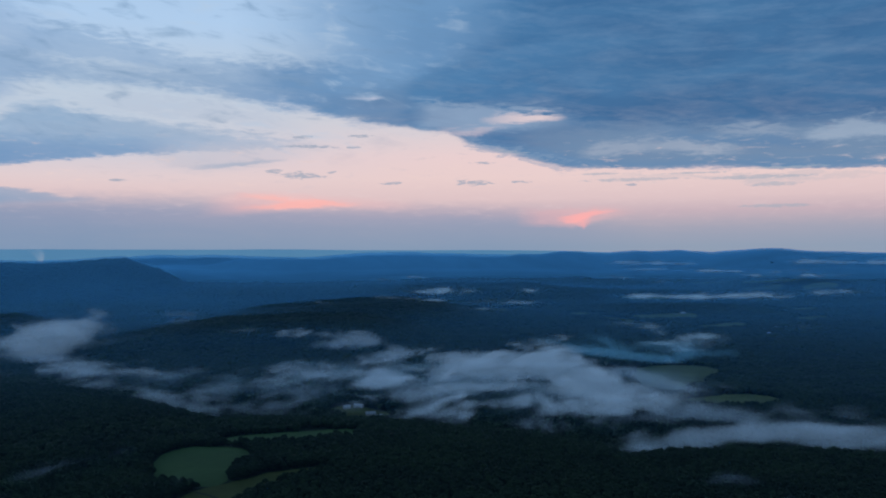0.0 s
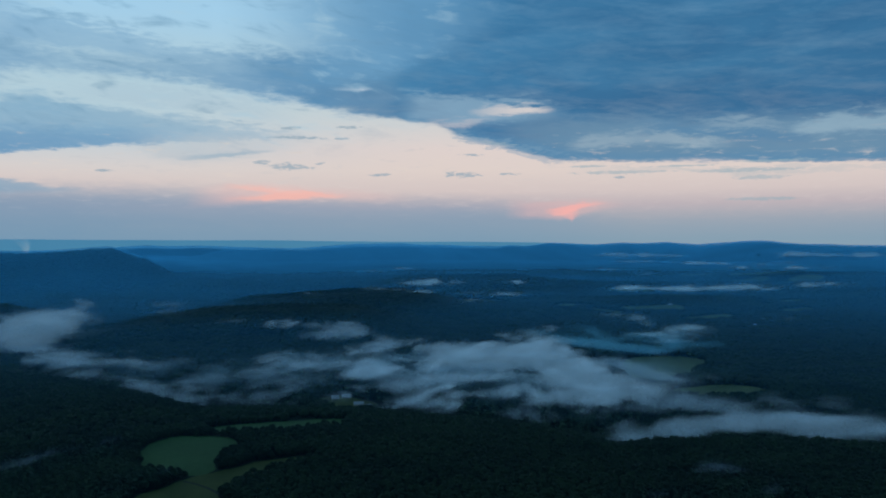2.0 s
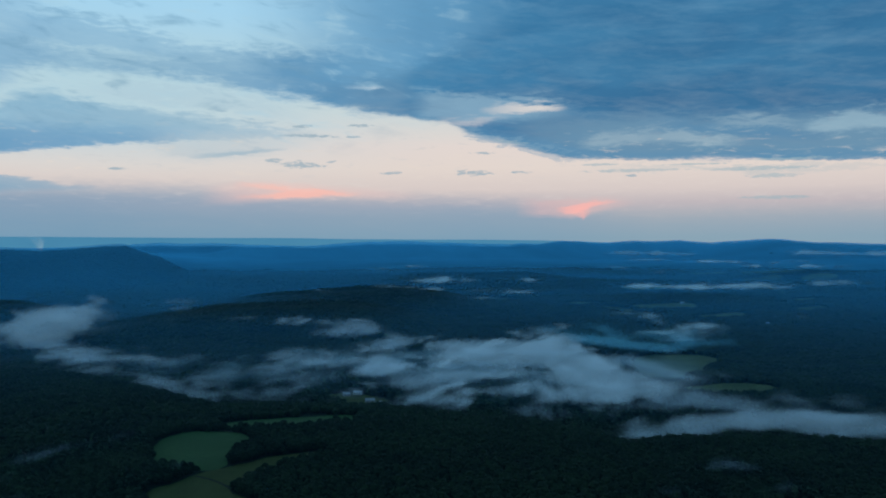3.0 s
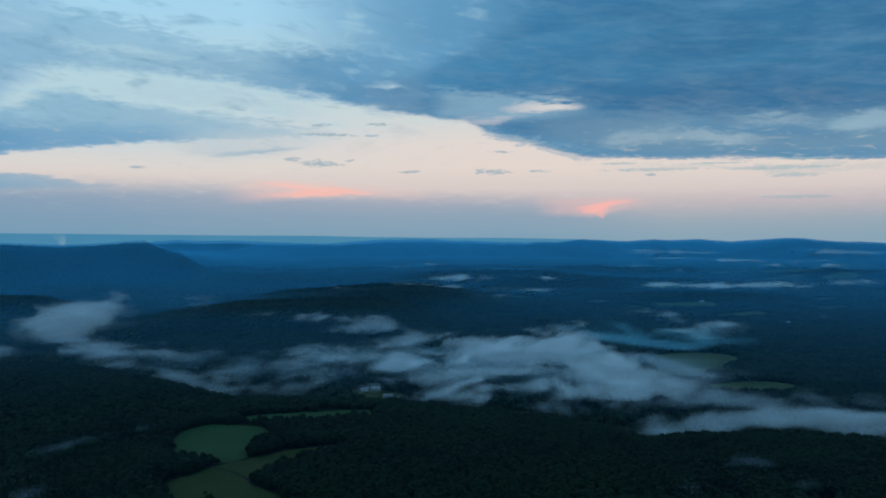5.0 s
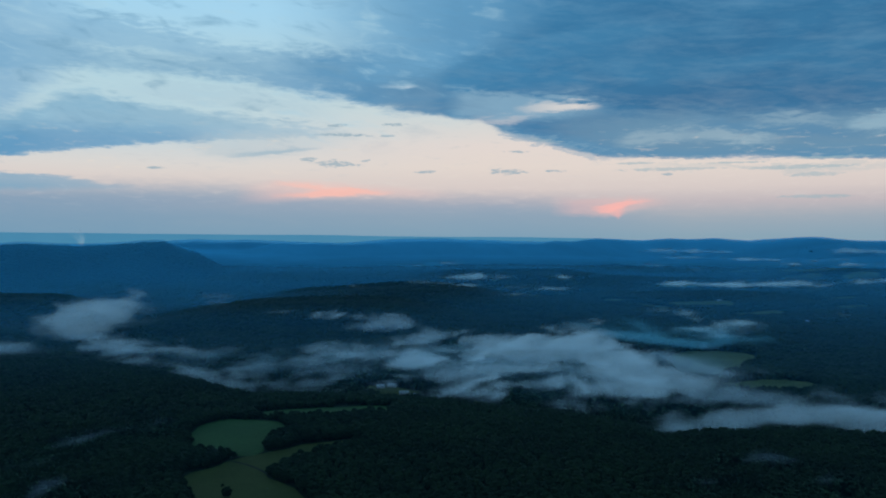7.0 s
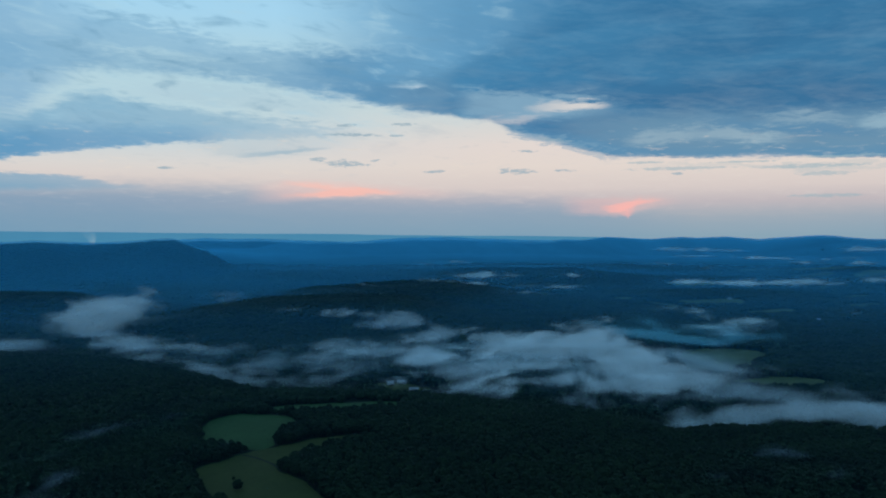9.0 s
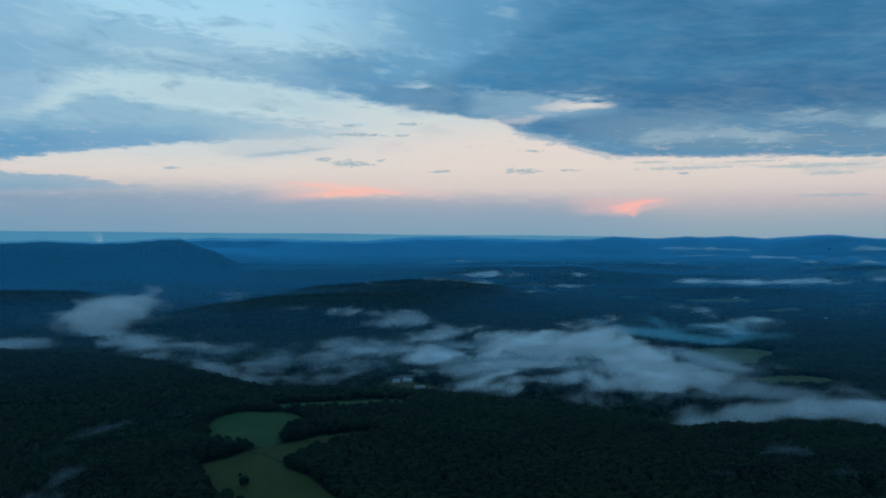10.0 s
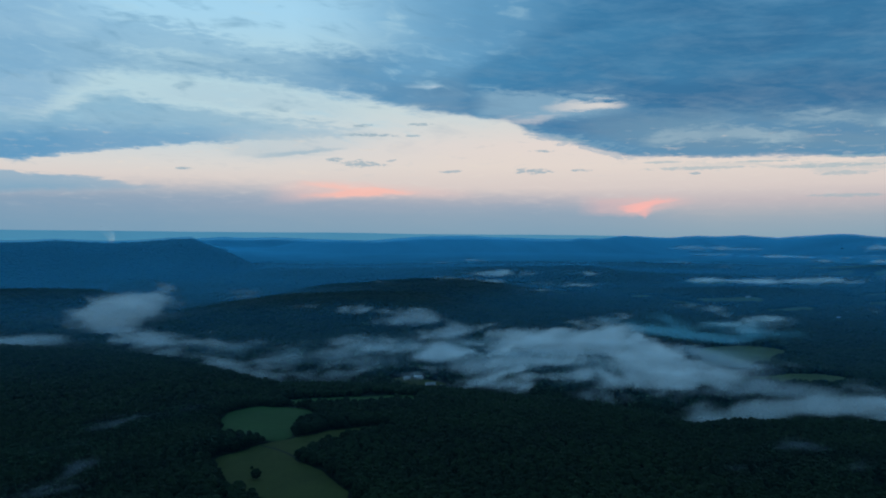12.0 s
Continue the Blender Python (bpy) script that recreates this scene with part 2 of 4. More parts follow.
    sky = band(sky, [(0.0, 7.55, 8.01, 0.00), (1.6, 7.00, 7.54, 0.55), (3.1, 6.60, 6.99, 0.50), (4.7, 6.35, 6.74, 0.50), (6.6, 5.78, 6.24, 0.50), (8.5, 5.29, 5.67, 0.45), (10.8, 5.10, 5.32, 0.00)], srgb(122, 160, 186), (0.12, 0.16), 1.3)
    sky = band(sky, [(9.3, 4.59, 4.90, 0.00), (13.0, 4.59, 4.90, 0.35), (17.3, 4.41, 4.71, 0.40), (21.4, 4.08, 4.58, 0.45), (24.0, 4.13, 4.55, 0.40), (27.7, 4.13, 4.47, 0.30)], srgb(178, 190, 194), (0.12, 0.12), 0.9)
    # faint grey threads in the pale band
    thread = n.math("MULTIPLY", n.step(n.math("MULTIPLY_ADD", mid, 0.5, small), 0.07, 0.26), n.step(n.math("ABSOLUTE", n.math("SUBTRACT", el, 6.0)), 2.6, 1.2))
    sky = n.mix(n.math("MULTIPLY", thread, 0.28), sky, srgb(170, 182, 192))
    glint = n.math("MULTIPLY", n.step(n.math("MULTIPLY_ADD", mid, -0.5, small), 0.08, 0.28), n.step(n.math("ABSOLUTE", n.math("SUBTRACT", el, 5.4)), 2.0, 0.8))
    sky = n.mix(n.math("MULTIPLY", glint, 0.35), sky, srgb(232, 216, 200))
    # small dark shreds
    for a, e, w, h, s in ((-10.1, 5.02, 1.5, 0.24, -0.05), (-12.0, 5.3, 0.6, 0.15, 0.0), (-8.1, 5.22, 0.4, 0.1, 0.1), (1.9, 4.52, 1.3, 0.2, -0.03),
                          (-3.9, 4.5, 0.9, 0.09, 0.04), (5.0, 4.5, 0.8, 0.08, 0.0), (-22.0, 4.55, 0.7, 0.08, 0.0), (2.4, 5.85, 1.0, 0.08, -0.03),
                          (-9.8, 7.0, 2.2, 0.1, -0.01), (-6.5, 6.95, 0.7, 0.08, -0.02), (-6.0, 7.75, 1.0, 0.1, 0.03), (-10.0, 7.65, 1.2, 0.12, 0.06), (12.5, 4.15, 0.5, 0.08, 0.0), (4.3, 6.6, 1.4, 0.12, -0.12)):
        sky = cloud(sky, a, e, w, h * 1.15, s, 0.75, srgb(144, 170, 185), 0.95, 5.0)
    for a, e, w, h in ((12.3, 4.5, 4.0, 0.15), (10.5, 4.95, 1.5, 0.1), (20.5, 4.45, 4.0, 0.16), (21.5, 3.95, 2.0, 0.18), (21.8, 2.55, 2.6, 0.16), (22.3, 5.0, 3.0, 0.1), (17.0, 4.85, 2.5, 0.08)):
        sky = cloud(sky, a, e, w, h, 0.0, 0.6, srgb(150, 177, 188), 0.95, 3.0)
    # two patches still lit rose by the sun under the horizon
    sky = band(sky, [(-17.0, 2.25, 3.39, 0.00), (-14.4, 2.43, 3.74, 0.40), (-10.9, 2.69, 3.78, 0.50), (-7.8, 2.79, 3.49, 0.40), (-4.7, 2.72, 3.31, 0.30), (-1.6, 2.64, 3.12, 0.00)], srgb(238, 198, 190), (0.3, 0.3), 0.2)
    sky = band(sky, [(-14.8, 2.62, 2.85, 0.00), (-13.2, 2.71, 2.98, 0.40), (-11.7, 2.76, 3.19, 0.70), (-10.2, 2.81, 3.32, 0.75), (-8.6, 2.86, 3.25, 0.75), (-7.3, 2.91, 3.14, 0.60), (-5.9, 2.95, 3.07, 0.00)], srgb(252, 188, 174), (0.1, 0.18), 0.4)
    sky = band(sky, [(-14.7, 3.50, 3.77, 0.00), (-13.2, 3.44, 3.75, 0.50), (-11.7, 3.27, 3.65, 0.60), (-9.8, 3.13, 3.44, 0.50), (-8.2, 3.06, 3.29, 0.00)], srgb(248, 192, 180), (0.1, 0.12), 0.3)
    sky = band(sky, [(4.7, 1.53, 2.70, 0.00), (6.3, 1.49, 2.54, 0.35), (8.6, 1.36, 2.60, 0.38), (10.8, 1.89, 2.69, 0.30), (13.0, 2.25, 2.70, 0.00)], srgb(240, 190, 184), (0.2, 0.3), 0.3)
    sky = band(sky, [(7.3, 1.79, 1.99, 0.00), (8.2, 1.63, 2.06, 0.65), (8.9, 1.71, 2.25, 0.75), (9.7, 1.97, 2.40, 0.80), (10.6, 2.23, 2.50, 0.60), (11.9, 2.41, 2.57, 0.00)], srgb(252, 182, 174), (0.12, 0.14), 0.4)
    sky = band(sky, [(8.5, 1.75, 1.98, 0.00), (9.0, 1.48, 2.05, 0.40), (9.4, 1.28, 2.05, 0.60), (9.6, 1.47, 2.05, 0.40), (10.0, 1.74, 2.05, 0.00)], srgb(252, 182, 174), (0.16, 0.14), 0.3)
    # fine broken mottling of the whole cloud deck
    ripple = fibres(3.2, 1.0, 31.0, 4, 0.55, 0.7, tilt=0.16)
    fleck = n.math("MULTIPLY_ADD", small, 0.15, n.math("MULTIPLY_ADD", mid, 0.6, ripple))
    high = n.math("MULTIPLY", n.step(el, 5.0, 8.5), n.step(n.math("MULTIPLY_ADD", el, -0.8, az), -4.0, -16.0, 0.0, 1.0))
    sky = n.mix(n.math("MULTIPLY", high, n.step(fleck, 0.02, 0.34, 0.0, 0.5)), sky, srgb(172, 208, 224))
    sky = n.mix(n.math("MULTIPLY", high, n.step(fleck, -0.02, -0.34, 0.0, 0.5)), sky, srgb(92, 142, 174))
    sky = n.mix(n.math("MULTIPLY", n.math("MULTIPLY", n.step(el, 1.0, 3.0), n.step(el, 7.0, 5.0)), n.step(small, 0.02, 0.3, 0.0, 0.14)), sky, srgb(232, 226, 222))
    # closed cloud overhead and behind
    over = n.mix(n.step(broad, -0.2, 0.25), srgb(84, 132, 168), srgb(112, 160, 192))
    sky = n.mix(n.step(n.math("MULTIPLY_ADD", broad, 8.0, el), 18.5, 32.0), sky, over)
    back = n.put("ShaderNodeBackground")
    n.wire(sky, back.inputs[0])
    back.inputs[1].default_value = 1.0
    out = n.put("ShaderNodeOutputWorld")
    n.links.new(back.outputs[0], out.inputs[0])
    scene.world = world


build_sky()


# ---------------------------------------------------------------- materials
def surface(name, dark, light, scale, rough=0.9, bump=0.4, bump_size=1.0, island=0.0, mottle=0.35):
    mat = bpy.data.materials.new(name)
    mat.use_nodes = True
    n = Net(mat.node_tree)
    place = n.put("ShaderNodeNewGeometry")
    pos = place.outputs["Position"]
    coarse = n.noise(pos, scale, 5, 0.6)
    small = n.noise(pos, scale * 9, 4, 0.6)
    fac = n.math("MULTIPLY_ADD", small, mottle, n.math("MULTIPLY", coarse, 1 - mottle))
    if island:
        fac = n.math("MULTIPLY_ADD", n.math("SUBTRACT", place.outputs["Random Per Island"], 0.5), island, fac)
    colour = n.mix(n.step(fac, 0.3, 0.7), (*dark, 1), (*light, 1))
    bsdf = n.put("ShaderNodeBsdfPrincipled")
    n.wire(colour, bsdf.inputs["Base Color"])
    bsdf.inputs["Roughness"].default_value = rough
    bsdf.inputs["Specular IOR Level"].default_value = 0.15
    if bump:
        b = n.put("ShaderNodeBump")
        b.inputs["Strength"].default_value = bump
        b.inputs["Distance"].default_value = bump_size
        n.wire(small, b.inputs["Height"])
        n.links.new(b.outputs[0], bsdf.inputs["Normal"])
    out = n.put("ShaderNodeOutputMaterial")
    n.links.new(bsdf.outputs[0], out.inputs[0])
    return mat


def vapour(name, colour, most, size, rag, stretch=(1.0, 1.0, 1.0), full=0.8, shear=0.0, slant=0.0, glow=False, tilt=0.0, detail=5.0, grain=0.62, level=False):
    """Thin mist: lets light through where it is sparse. The mesh carries how dense it lies."""
    mat = bpy.data.materials.new(name)
    mat.use_nodes = True
    n = Net(mat.node_tree)
    pos = n.put("ShaderNodeNewGeometry").outputs["Position"]
    # wind-drawn: the layers slope with depth and trail sideways with height
    xyz = n.put("ShaderNodeSeparateXYZ")
    n.wire(pos, xyz.inputs[0])
    up = n.math("MULTIPLY_ADD", xyz.outputs[0], -tilt, n.math("MULTIPLY_ADD", xyz.outputs[1], shear, xyz.outputs[2]))
    across = n.math("MULTIPLY_ADD", up, slant, xyz.outputs[0])
    drawn = n.vec(n.math("MULTIPLY", across, stretch[0]), n.math("MULTIPLY", xyz.outputs[1], stretch[1]), n.math("MULTIPLY", up, stretch[2]))
    puff = n.noise(drawn, 1 / size, detail, grain, 0.6)
    dens = n.put("ShaderNodeAttribute", attribute_name="amount").outputs["Fac"]
    fac = n.math("MULTIPLY_ADD", n.math("SUBTRACT", puff, 0.5), rag, dens)
    alpha = n.step(fac, 0.0, full, 0.0, most) if full else n.math("MULTIPLY", dens, n.math("MULTIPLY_ADD", n.math("SUBTRACT", puff, 0.5), rag, most), clamp=True)
    clear = n.put("ShaderNodeBsdfTransparent")
    # with glow the vapour emits its own colour and takes no light
    white = n.put("ShaderNodeEmission" if glow else "ShaderNodeBsdfDiffuse")
    white.inputs[0].default_value = (*colour, 1)
    if level:
        n.wire(n.vec(0.0, 0.0, 1.0), white.inputs["Normal"])
    mix = n.put("ShaderNodeMixShader")
    n.wire(alpha, mix.inputs[0])
    n.links.new(clear.outputs[0], mix.inputs[1])
    n.links.new(white.outputs[0], mix.inputs[2])
    out = n.put("ShaderNodeOutputMaterial")
    n.links.new(mix.outputs[0], out.inputs[0])
    return mat


FOREST_FLOOR = surface("forest_floor", (0.004, 0.010, 0.006), (0.010, 0.019, 0.009), 0.012, bump=0.6, bump_size=4.0)
LEAVES = surface("leaves", (0.004, 0.013, 0.006), (0.012, 0.027, 0.009), 0.012, bump=0.5, bump_size=0.6, island=0.18)
BARK = surface("bark", (0.03, 0.024, 0.018), (0.07, 0.055, 0.04), 0.8, bump=0.5, bump_size=0.1)
PASTURE = surface("pasture", (0.019, 0.056, 0.014), (0.031, 0.080, 0.021), 0.03, bump=0.3, bump_size=0.4, mottle=0.5)
HAY = surface("hay_meadow", (0.030, 0.042, 0.008), (0.045, 0.058, 0.011), 0.03, bump=0.3, bump_size=0.4, mottle=0.5)
# hay made paler: the thin mist over far fields is painted into its colour
MISTED_HAY = surface("misted_hay", (0.042, 0.064, 0.018), (0.080, 0.100, 0.032), 0.02, bump=0.3, bump_size=0.4, mottle=0.4)
TRACK = surface("track_earth", (0.012, 0.018, 0.01), (0.02, 0.028, 0.014), 0.2, bump=0.3, bump_size=0.2)
DRIFT = vapour("drift", (0.76, 0.87, 0.93), 0.10, 60.0, 3.4, (0.75, 0.16, 1.9), shear=0.15, full=1.1, tilt=0.08, detail=6.0, grain=0.62)
MIST = vapour("mist", (0.80, 0.89, 0.93), 0.15, 66.0, 3.2, (0.75, 0.16, 1.8), shear=0.15, full=1.1, tilt=0.08, detail=6.0, grain=0.62)
BANK = vapour("dense_mist", (0.84, 0.91, 0.93), 0.19, 66.0, 3.2, (0.75, 0.16, 1.8), shear=0.15, full=0.9, tilt=0.08, detail=6.0, grain=0.62)
VEIL = vapour("mist_veil", (0.55, 0.80, 0.90), 0.08, 80.0, 3.0, (0.7, 0.22, 2.4), shear=0.14, slant=-0.9, full=1.0)
WISP = vapour("wisp", (0.70, 0.86, 0.90), 0.20, 50.0, 2.8, (0.45, 0.4, 1.5), full=0.8)
SHRED = vapour("mist_shred", (0.60, 0.74, 0.86), 0.095, 34.0, 2.8, (1.0, 0.45, 1.0), full=1.0)
THIN = vapour("thin_mist", (0.50, 0.70, 0.86), 0.06, 45.0, 2.6, (1.0, 0.5, 1.2))
SMOKE = vapour("smoke", (0.26, 0.76, 0.95), 0.11, 60.0, 2.0, (0.5, 0.4, 1.7), full=0.7)
# the light on the far steam is put in as emission
STEAM_GLOW = vapour("steam_glow", srgb(146, 176, 192)[:3], 0.16, 40.0, 1.0, (1.0, 1.0, 0.8), glow=True)
# blue tint that paints distance haze onto the sheet over the land
HAZE_TINT = vapour("haze", (0.088, 0.525, 0.87), 1.0, 420.0, 0.75, (0.5, 1.0, 1.0), full=0, level=True)
WHITEWASH = surface("white_boards", (0.24, 0.26, 0.27), (0.36, 0.38, 0.38), 0.5, bump=0.15, bump_size=0.03)
ROOFING = surface("metal_roofing", (0.17, 0.19, 0.21), (0.26, 0.29, 0.31), 0.4, rough=0.5, bump=0.2, bump_size=0.05)
GLAZING = surface("window_glass", (0.02, 0.025, 0.03), (0.03, 0.035, 0.04), 0.5, rough=0.1, bump=0)


# ---------------------------------------------------------------- land
def hashed(ix, iy, seed):
    h = (ix * 374761393 + iy * 668265263 + seed * 974634777) & 0xFFFFFFFF
    h = ((h ^ (h >> 13)) * 1274126177) & 0xFFFFFFFF
    return ((h ^ (h >> 16)) & 0xFFFF) / 65535.0


def rough(x, y, size, seed=0, octaves=3):
    """Smooth value noise, about -1 to 1."""
    total, amp, norm = 0.0, 1.0, 0.0
    for k in range(octaves):
        u, v = np.asarray(x) / size, np.asarray(y) / size
        iu, iv = np.floor(u).astype(np.int64), np.floor(v).astype(np.int64)
        fu, fv = u - iu, v - iv
        fu, fv = fu * fu * (3 - 2 * fu), fv * fv * (3 - 2 * fv)
        a, b = hashed(iu, iv, seed + k), hashed(iu + 1, iv, seed + k)
        c, d = hashed(iu, iv + 1, seed + k), hashed(iu + 1, iv + 1, seed + k)
        total = total + amp * (2 * ((a * (1 - fu) + b * fu) * (1 - fv) + (c * (1 - fu) + d * fu) * fv) - 1)
        norm, amp, size = norm + amp, amp * 0.5, size * 0.5
    return total / norm


def ease(v, low, high):
    s = np.clip((v - low) / (high - low), 0, 1)
    return s * s * (3 - 2 * s)


def chain(x, y, nodes):
    """Distance inside (negative) or outside (positive) a row of blobs (x, y, radius)."""
    best = np.full(np.shape(x), 1e9)
    for (ax, ay, ar), (bx, by, br) in zip(nodes, nodes[1:]):
        dx, dy = bx - ax, by - ay
        s = np.clip(((x - ax) * dx + (y - ay) * dy) / (dx * dx + dy * dy + 1e-9), 0, 1)
        best = np.minimum(best, np.hypot(x - ax - s * dx, y - ay - s * dy) - ar - s * (br - ar))
    return best


def crest(az, r, at, profile, near, far):
    """A ridge across the view: heights along its crest by bearing, falling off towards and away."""
    p = np.array(profile)
    top = np.interp(az, p[:, 0], p[:, 1])
    d = r - at
    fall = np.where(d < 0, np.exp(-(d / near) ** 2), np.exp(-(d / far) ** 2))
    return top * fall


BROW = np.array([(-60, 1800), (-33, 1680), (-25, 1490), (-21.6, 1330), (-16.4, 1125), (-8, 1080), (0, 1020), (8, 945), (12.6, 875), (16, 920), (24, 965), (45, 1000)])


def rises(x, y, r):
    """Low wooded rises lying across the far valley."""
    bands = np.clip(rough(x * 0.42, y * 1.5, 330, 61, 2) - 0.05, 0, 1)
    return 40 * bands * ease(r, 2600, 3050) * (1 - ease(r, 3700, 4050)) * ease(x, -650, -150)


def land(x, y):
    """Height of the ground, metres over the valley floor."""
    x, y = np.asarray(x, float), np.asarray(y, float)
    r, az = np.hypot(x, y), np.degrees(np.arctan2(x, y))
    brow = np.interp(az, BROW[:, 0], BROW[:, 1])
    hill = 44 - 13 * ease(r, brow - 230, brow) - 31 * ease(r, brow - 10, brow + 190)
    hill = np.where(np.abs(az) > 70, 44, hill)
    front = np.abs(az) <= 70
    floor = 118 * np.clip((r - 2500) / 1700, 0, 1.3) ** 1.35
    z = hill + np.where(front, floor, 0.5 * floor)
    z = z + 54 * np.exp(-(chain(x, y, [(-980, 2090, 0), (-760, 2190, 0), (-560, 2270, 0), (-300, 2330, 0)]) / 190) ** 2) * ease(x, -1060, -560)
    z = z + 44 * np.exp(-(chain(x, y, [(-520, 2750, 0), (-200, 2760, 0)]) / 230) ** 2)
    z = z + 26 * np.exp(-(chain(x, y, [(-200, 2760, 0), (220, 2740, 0), (420, 2700, 0)]) / 220) ** 2) * ease(-x, -600, 100)
    z = z + 50 * np.exp(-(chain(x, y, [(-1620, 2300, 0), (-1300, 2420, 0)]) / 150) ** 2)
    z = z + 38 * np.exp(-(chain(x, y, [(-950, 3300, 0), (-300, 3420, 0), (300, 3450, 0)]) / 170) ** 2)
    body = floor * 0.75
    left = crest(az, r, 3900, [(-180, 150), (-60, 190), (-33, 212), (-30, 216), (-26.5, 206), (-21.5, 219), (-19.5, 172), (-18, 110), (-15.5, 20), (-13, 0), (180, 0)], 330, 260)
    right = crest(az, r, 4600, [(-180, 0), (-21, 0), (-18.4, 80), (-17.7, 134), (-15.9, 170), (-14.0, 201), (-11.7, 211), (-7.8, 206), (-2.2, 211), (2.4, 213), (4.3, 217), (4.9, 222), (6.3, 218), (7.8, 229), (10.1, 223), (11.0, 221), (12.7, 229), (13.8, 223), (15.6, 229), (17.7, 215), (18.7, 224), (20.1, 228), (22.1, 229), (23.1, 222), (24.0, 216), (26.2, 211), (30, 210), (60, 200), (180, 150)], 330, 160)
    notch = crest(az, r, 4770, [(-180, 0), (-30, 190), (-22.4, 195), (-21.0, 218), (-19.2, 224), (-15.9, 220), (-14.0, 215), (-11.0, 205), (-9.4, 208), (-7.1, 218), (-3.5, 228), (0.8, 219), (2.4, 215), (6.3, 208), (12, 200), (180, 0)], 150, 120)
    knolls = 2.5 * rough(az, r * 0, 2.3, 71, 3)
    z = np.maximum.reduce([z, left + 0.4 * knolls * (left > 60), right + knolls * (right > 60), notch + 0.5 * knolls * (notch > 60)])
    z = z + rises(x, y, r)
    swell = ease(r, 1200, 2500)
    z = z + rough(x, y, 420, 5) * (2.0 + 9 * swell) + rough(x, y, 90, 9) * (0.8 + 2.2 * swell)
    return z


def mesh_object(name, verts, faces, mat, smooth=True):
    """One mesh from arrays; faces all have the same number of corners."""
    verts, faces = np.asarray(verts, np.float32), np.asarray(faces, np.int32)
    me = bpy.data.meshes.new(name)
    k = faces.shape[1]
    me.vertices.add(len(verts))
    me.vertices.foreach_set("co", verts.ravel())
    me.loops.add(faces.size)
    me.loops.foreach_set("vertex_index", faces.ravel())
    me.polygons.add(len(faces))
    me.polygons.foreach_set("loop_start", np.arange(0, faces.size, k, dtype=np.int32))
    me.polygons.foreach_set("use_smooth", np.full(len(faces), smooth))
    me.update(calc_edges=True)
    me.materials.append(mat)
    return new(name, me)


def set_density(ob, values):
    ob.data.attributes.new("amount", "FLOAT", "POINT").data.foreach_set("value", np.asarray(values, np.float32))


def polar(radii, angles, closed):
    rr, aa = np.meshgrid(radii, np.radians(angles), indexing="ij")
    nr, na = rr.shape
    idx = np.arange(nr * na).reshape(nr, na)
    nxt = np.roll(idx, -1, axis=1) if closed else idx[:, 1:]
    cur = idx if closed else idx[:, :-1]
    faces = np.stack([cur[:-1], cur[1:], nxt[1:], nxt[:-1]], -1).reshape(-1, 4)
    return rr.ravel() * np.sin(aa.ravel()), rr.ravel() * np.cos(aa.ravel()), faces[:, ::-1]


def build_ground():
    radii = np.concatenate([np.linspace(0.02, 500, 14), np.arange(520, 1900, 14), np.arange(1910, 4200, 22), np.arange(4210, 4925, 12)])
    angles = np.concatenate([np.arange(-180, -42, 4), np.arange(-42, 36, 0.22), np.arange(36, 180, 4)])
    x, y, faces = polar(radii, angles, True)
    ob = mesh_object("ground", np.stack([x, y, land(x, y)], 1), faces, FOREST_FLOOR)
    tagged(ob, "dark wooded valley floor with rolling ridges at dusk", "ground", kind="structure")
    # evening distance haze painted as a thin blue sheet over the land, denser farther off
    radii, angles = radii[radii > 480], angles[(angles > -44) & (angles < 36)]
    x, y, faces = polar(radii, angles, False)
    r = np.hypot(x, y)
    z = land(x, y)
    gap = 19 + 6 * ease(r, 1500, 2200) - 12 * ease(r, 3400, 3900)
    # it falls slowly behind each crest, so a sight line crosses it once
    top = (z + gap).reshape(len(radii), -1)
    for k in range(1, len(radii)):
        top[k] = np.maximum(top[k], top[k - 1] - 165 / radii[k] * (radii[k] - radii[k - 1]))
    ob = mesh_object("haze", np.stack([x, y, top.ravel()], 1), faces, HAZE_TINT)
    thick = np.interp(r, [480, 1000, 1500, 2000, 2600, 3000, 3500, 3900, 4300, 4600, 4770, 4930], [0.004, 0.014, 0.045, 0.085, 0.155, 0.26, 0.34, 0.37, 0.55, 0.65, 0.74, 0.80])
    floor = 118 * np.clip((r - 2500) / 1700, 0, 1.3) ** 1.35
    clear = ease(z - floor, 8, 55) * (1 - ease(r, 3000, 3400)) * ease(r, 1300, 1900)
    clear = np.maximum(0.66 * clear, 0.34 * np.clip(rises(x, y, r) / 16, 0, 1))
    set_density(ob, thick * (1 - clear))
    tagged(ob, "blue sheet over the far valley with distance haze painted in", "haze", kind="stuff")


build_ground()


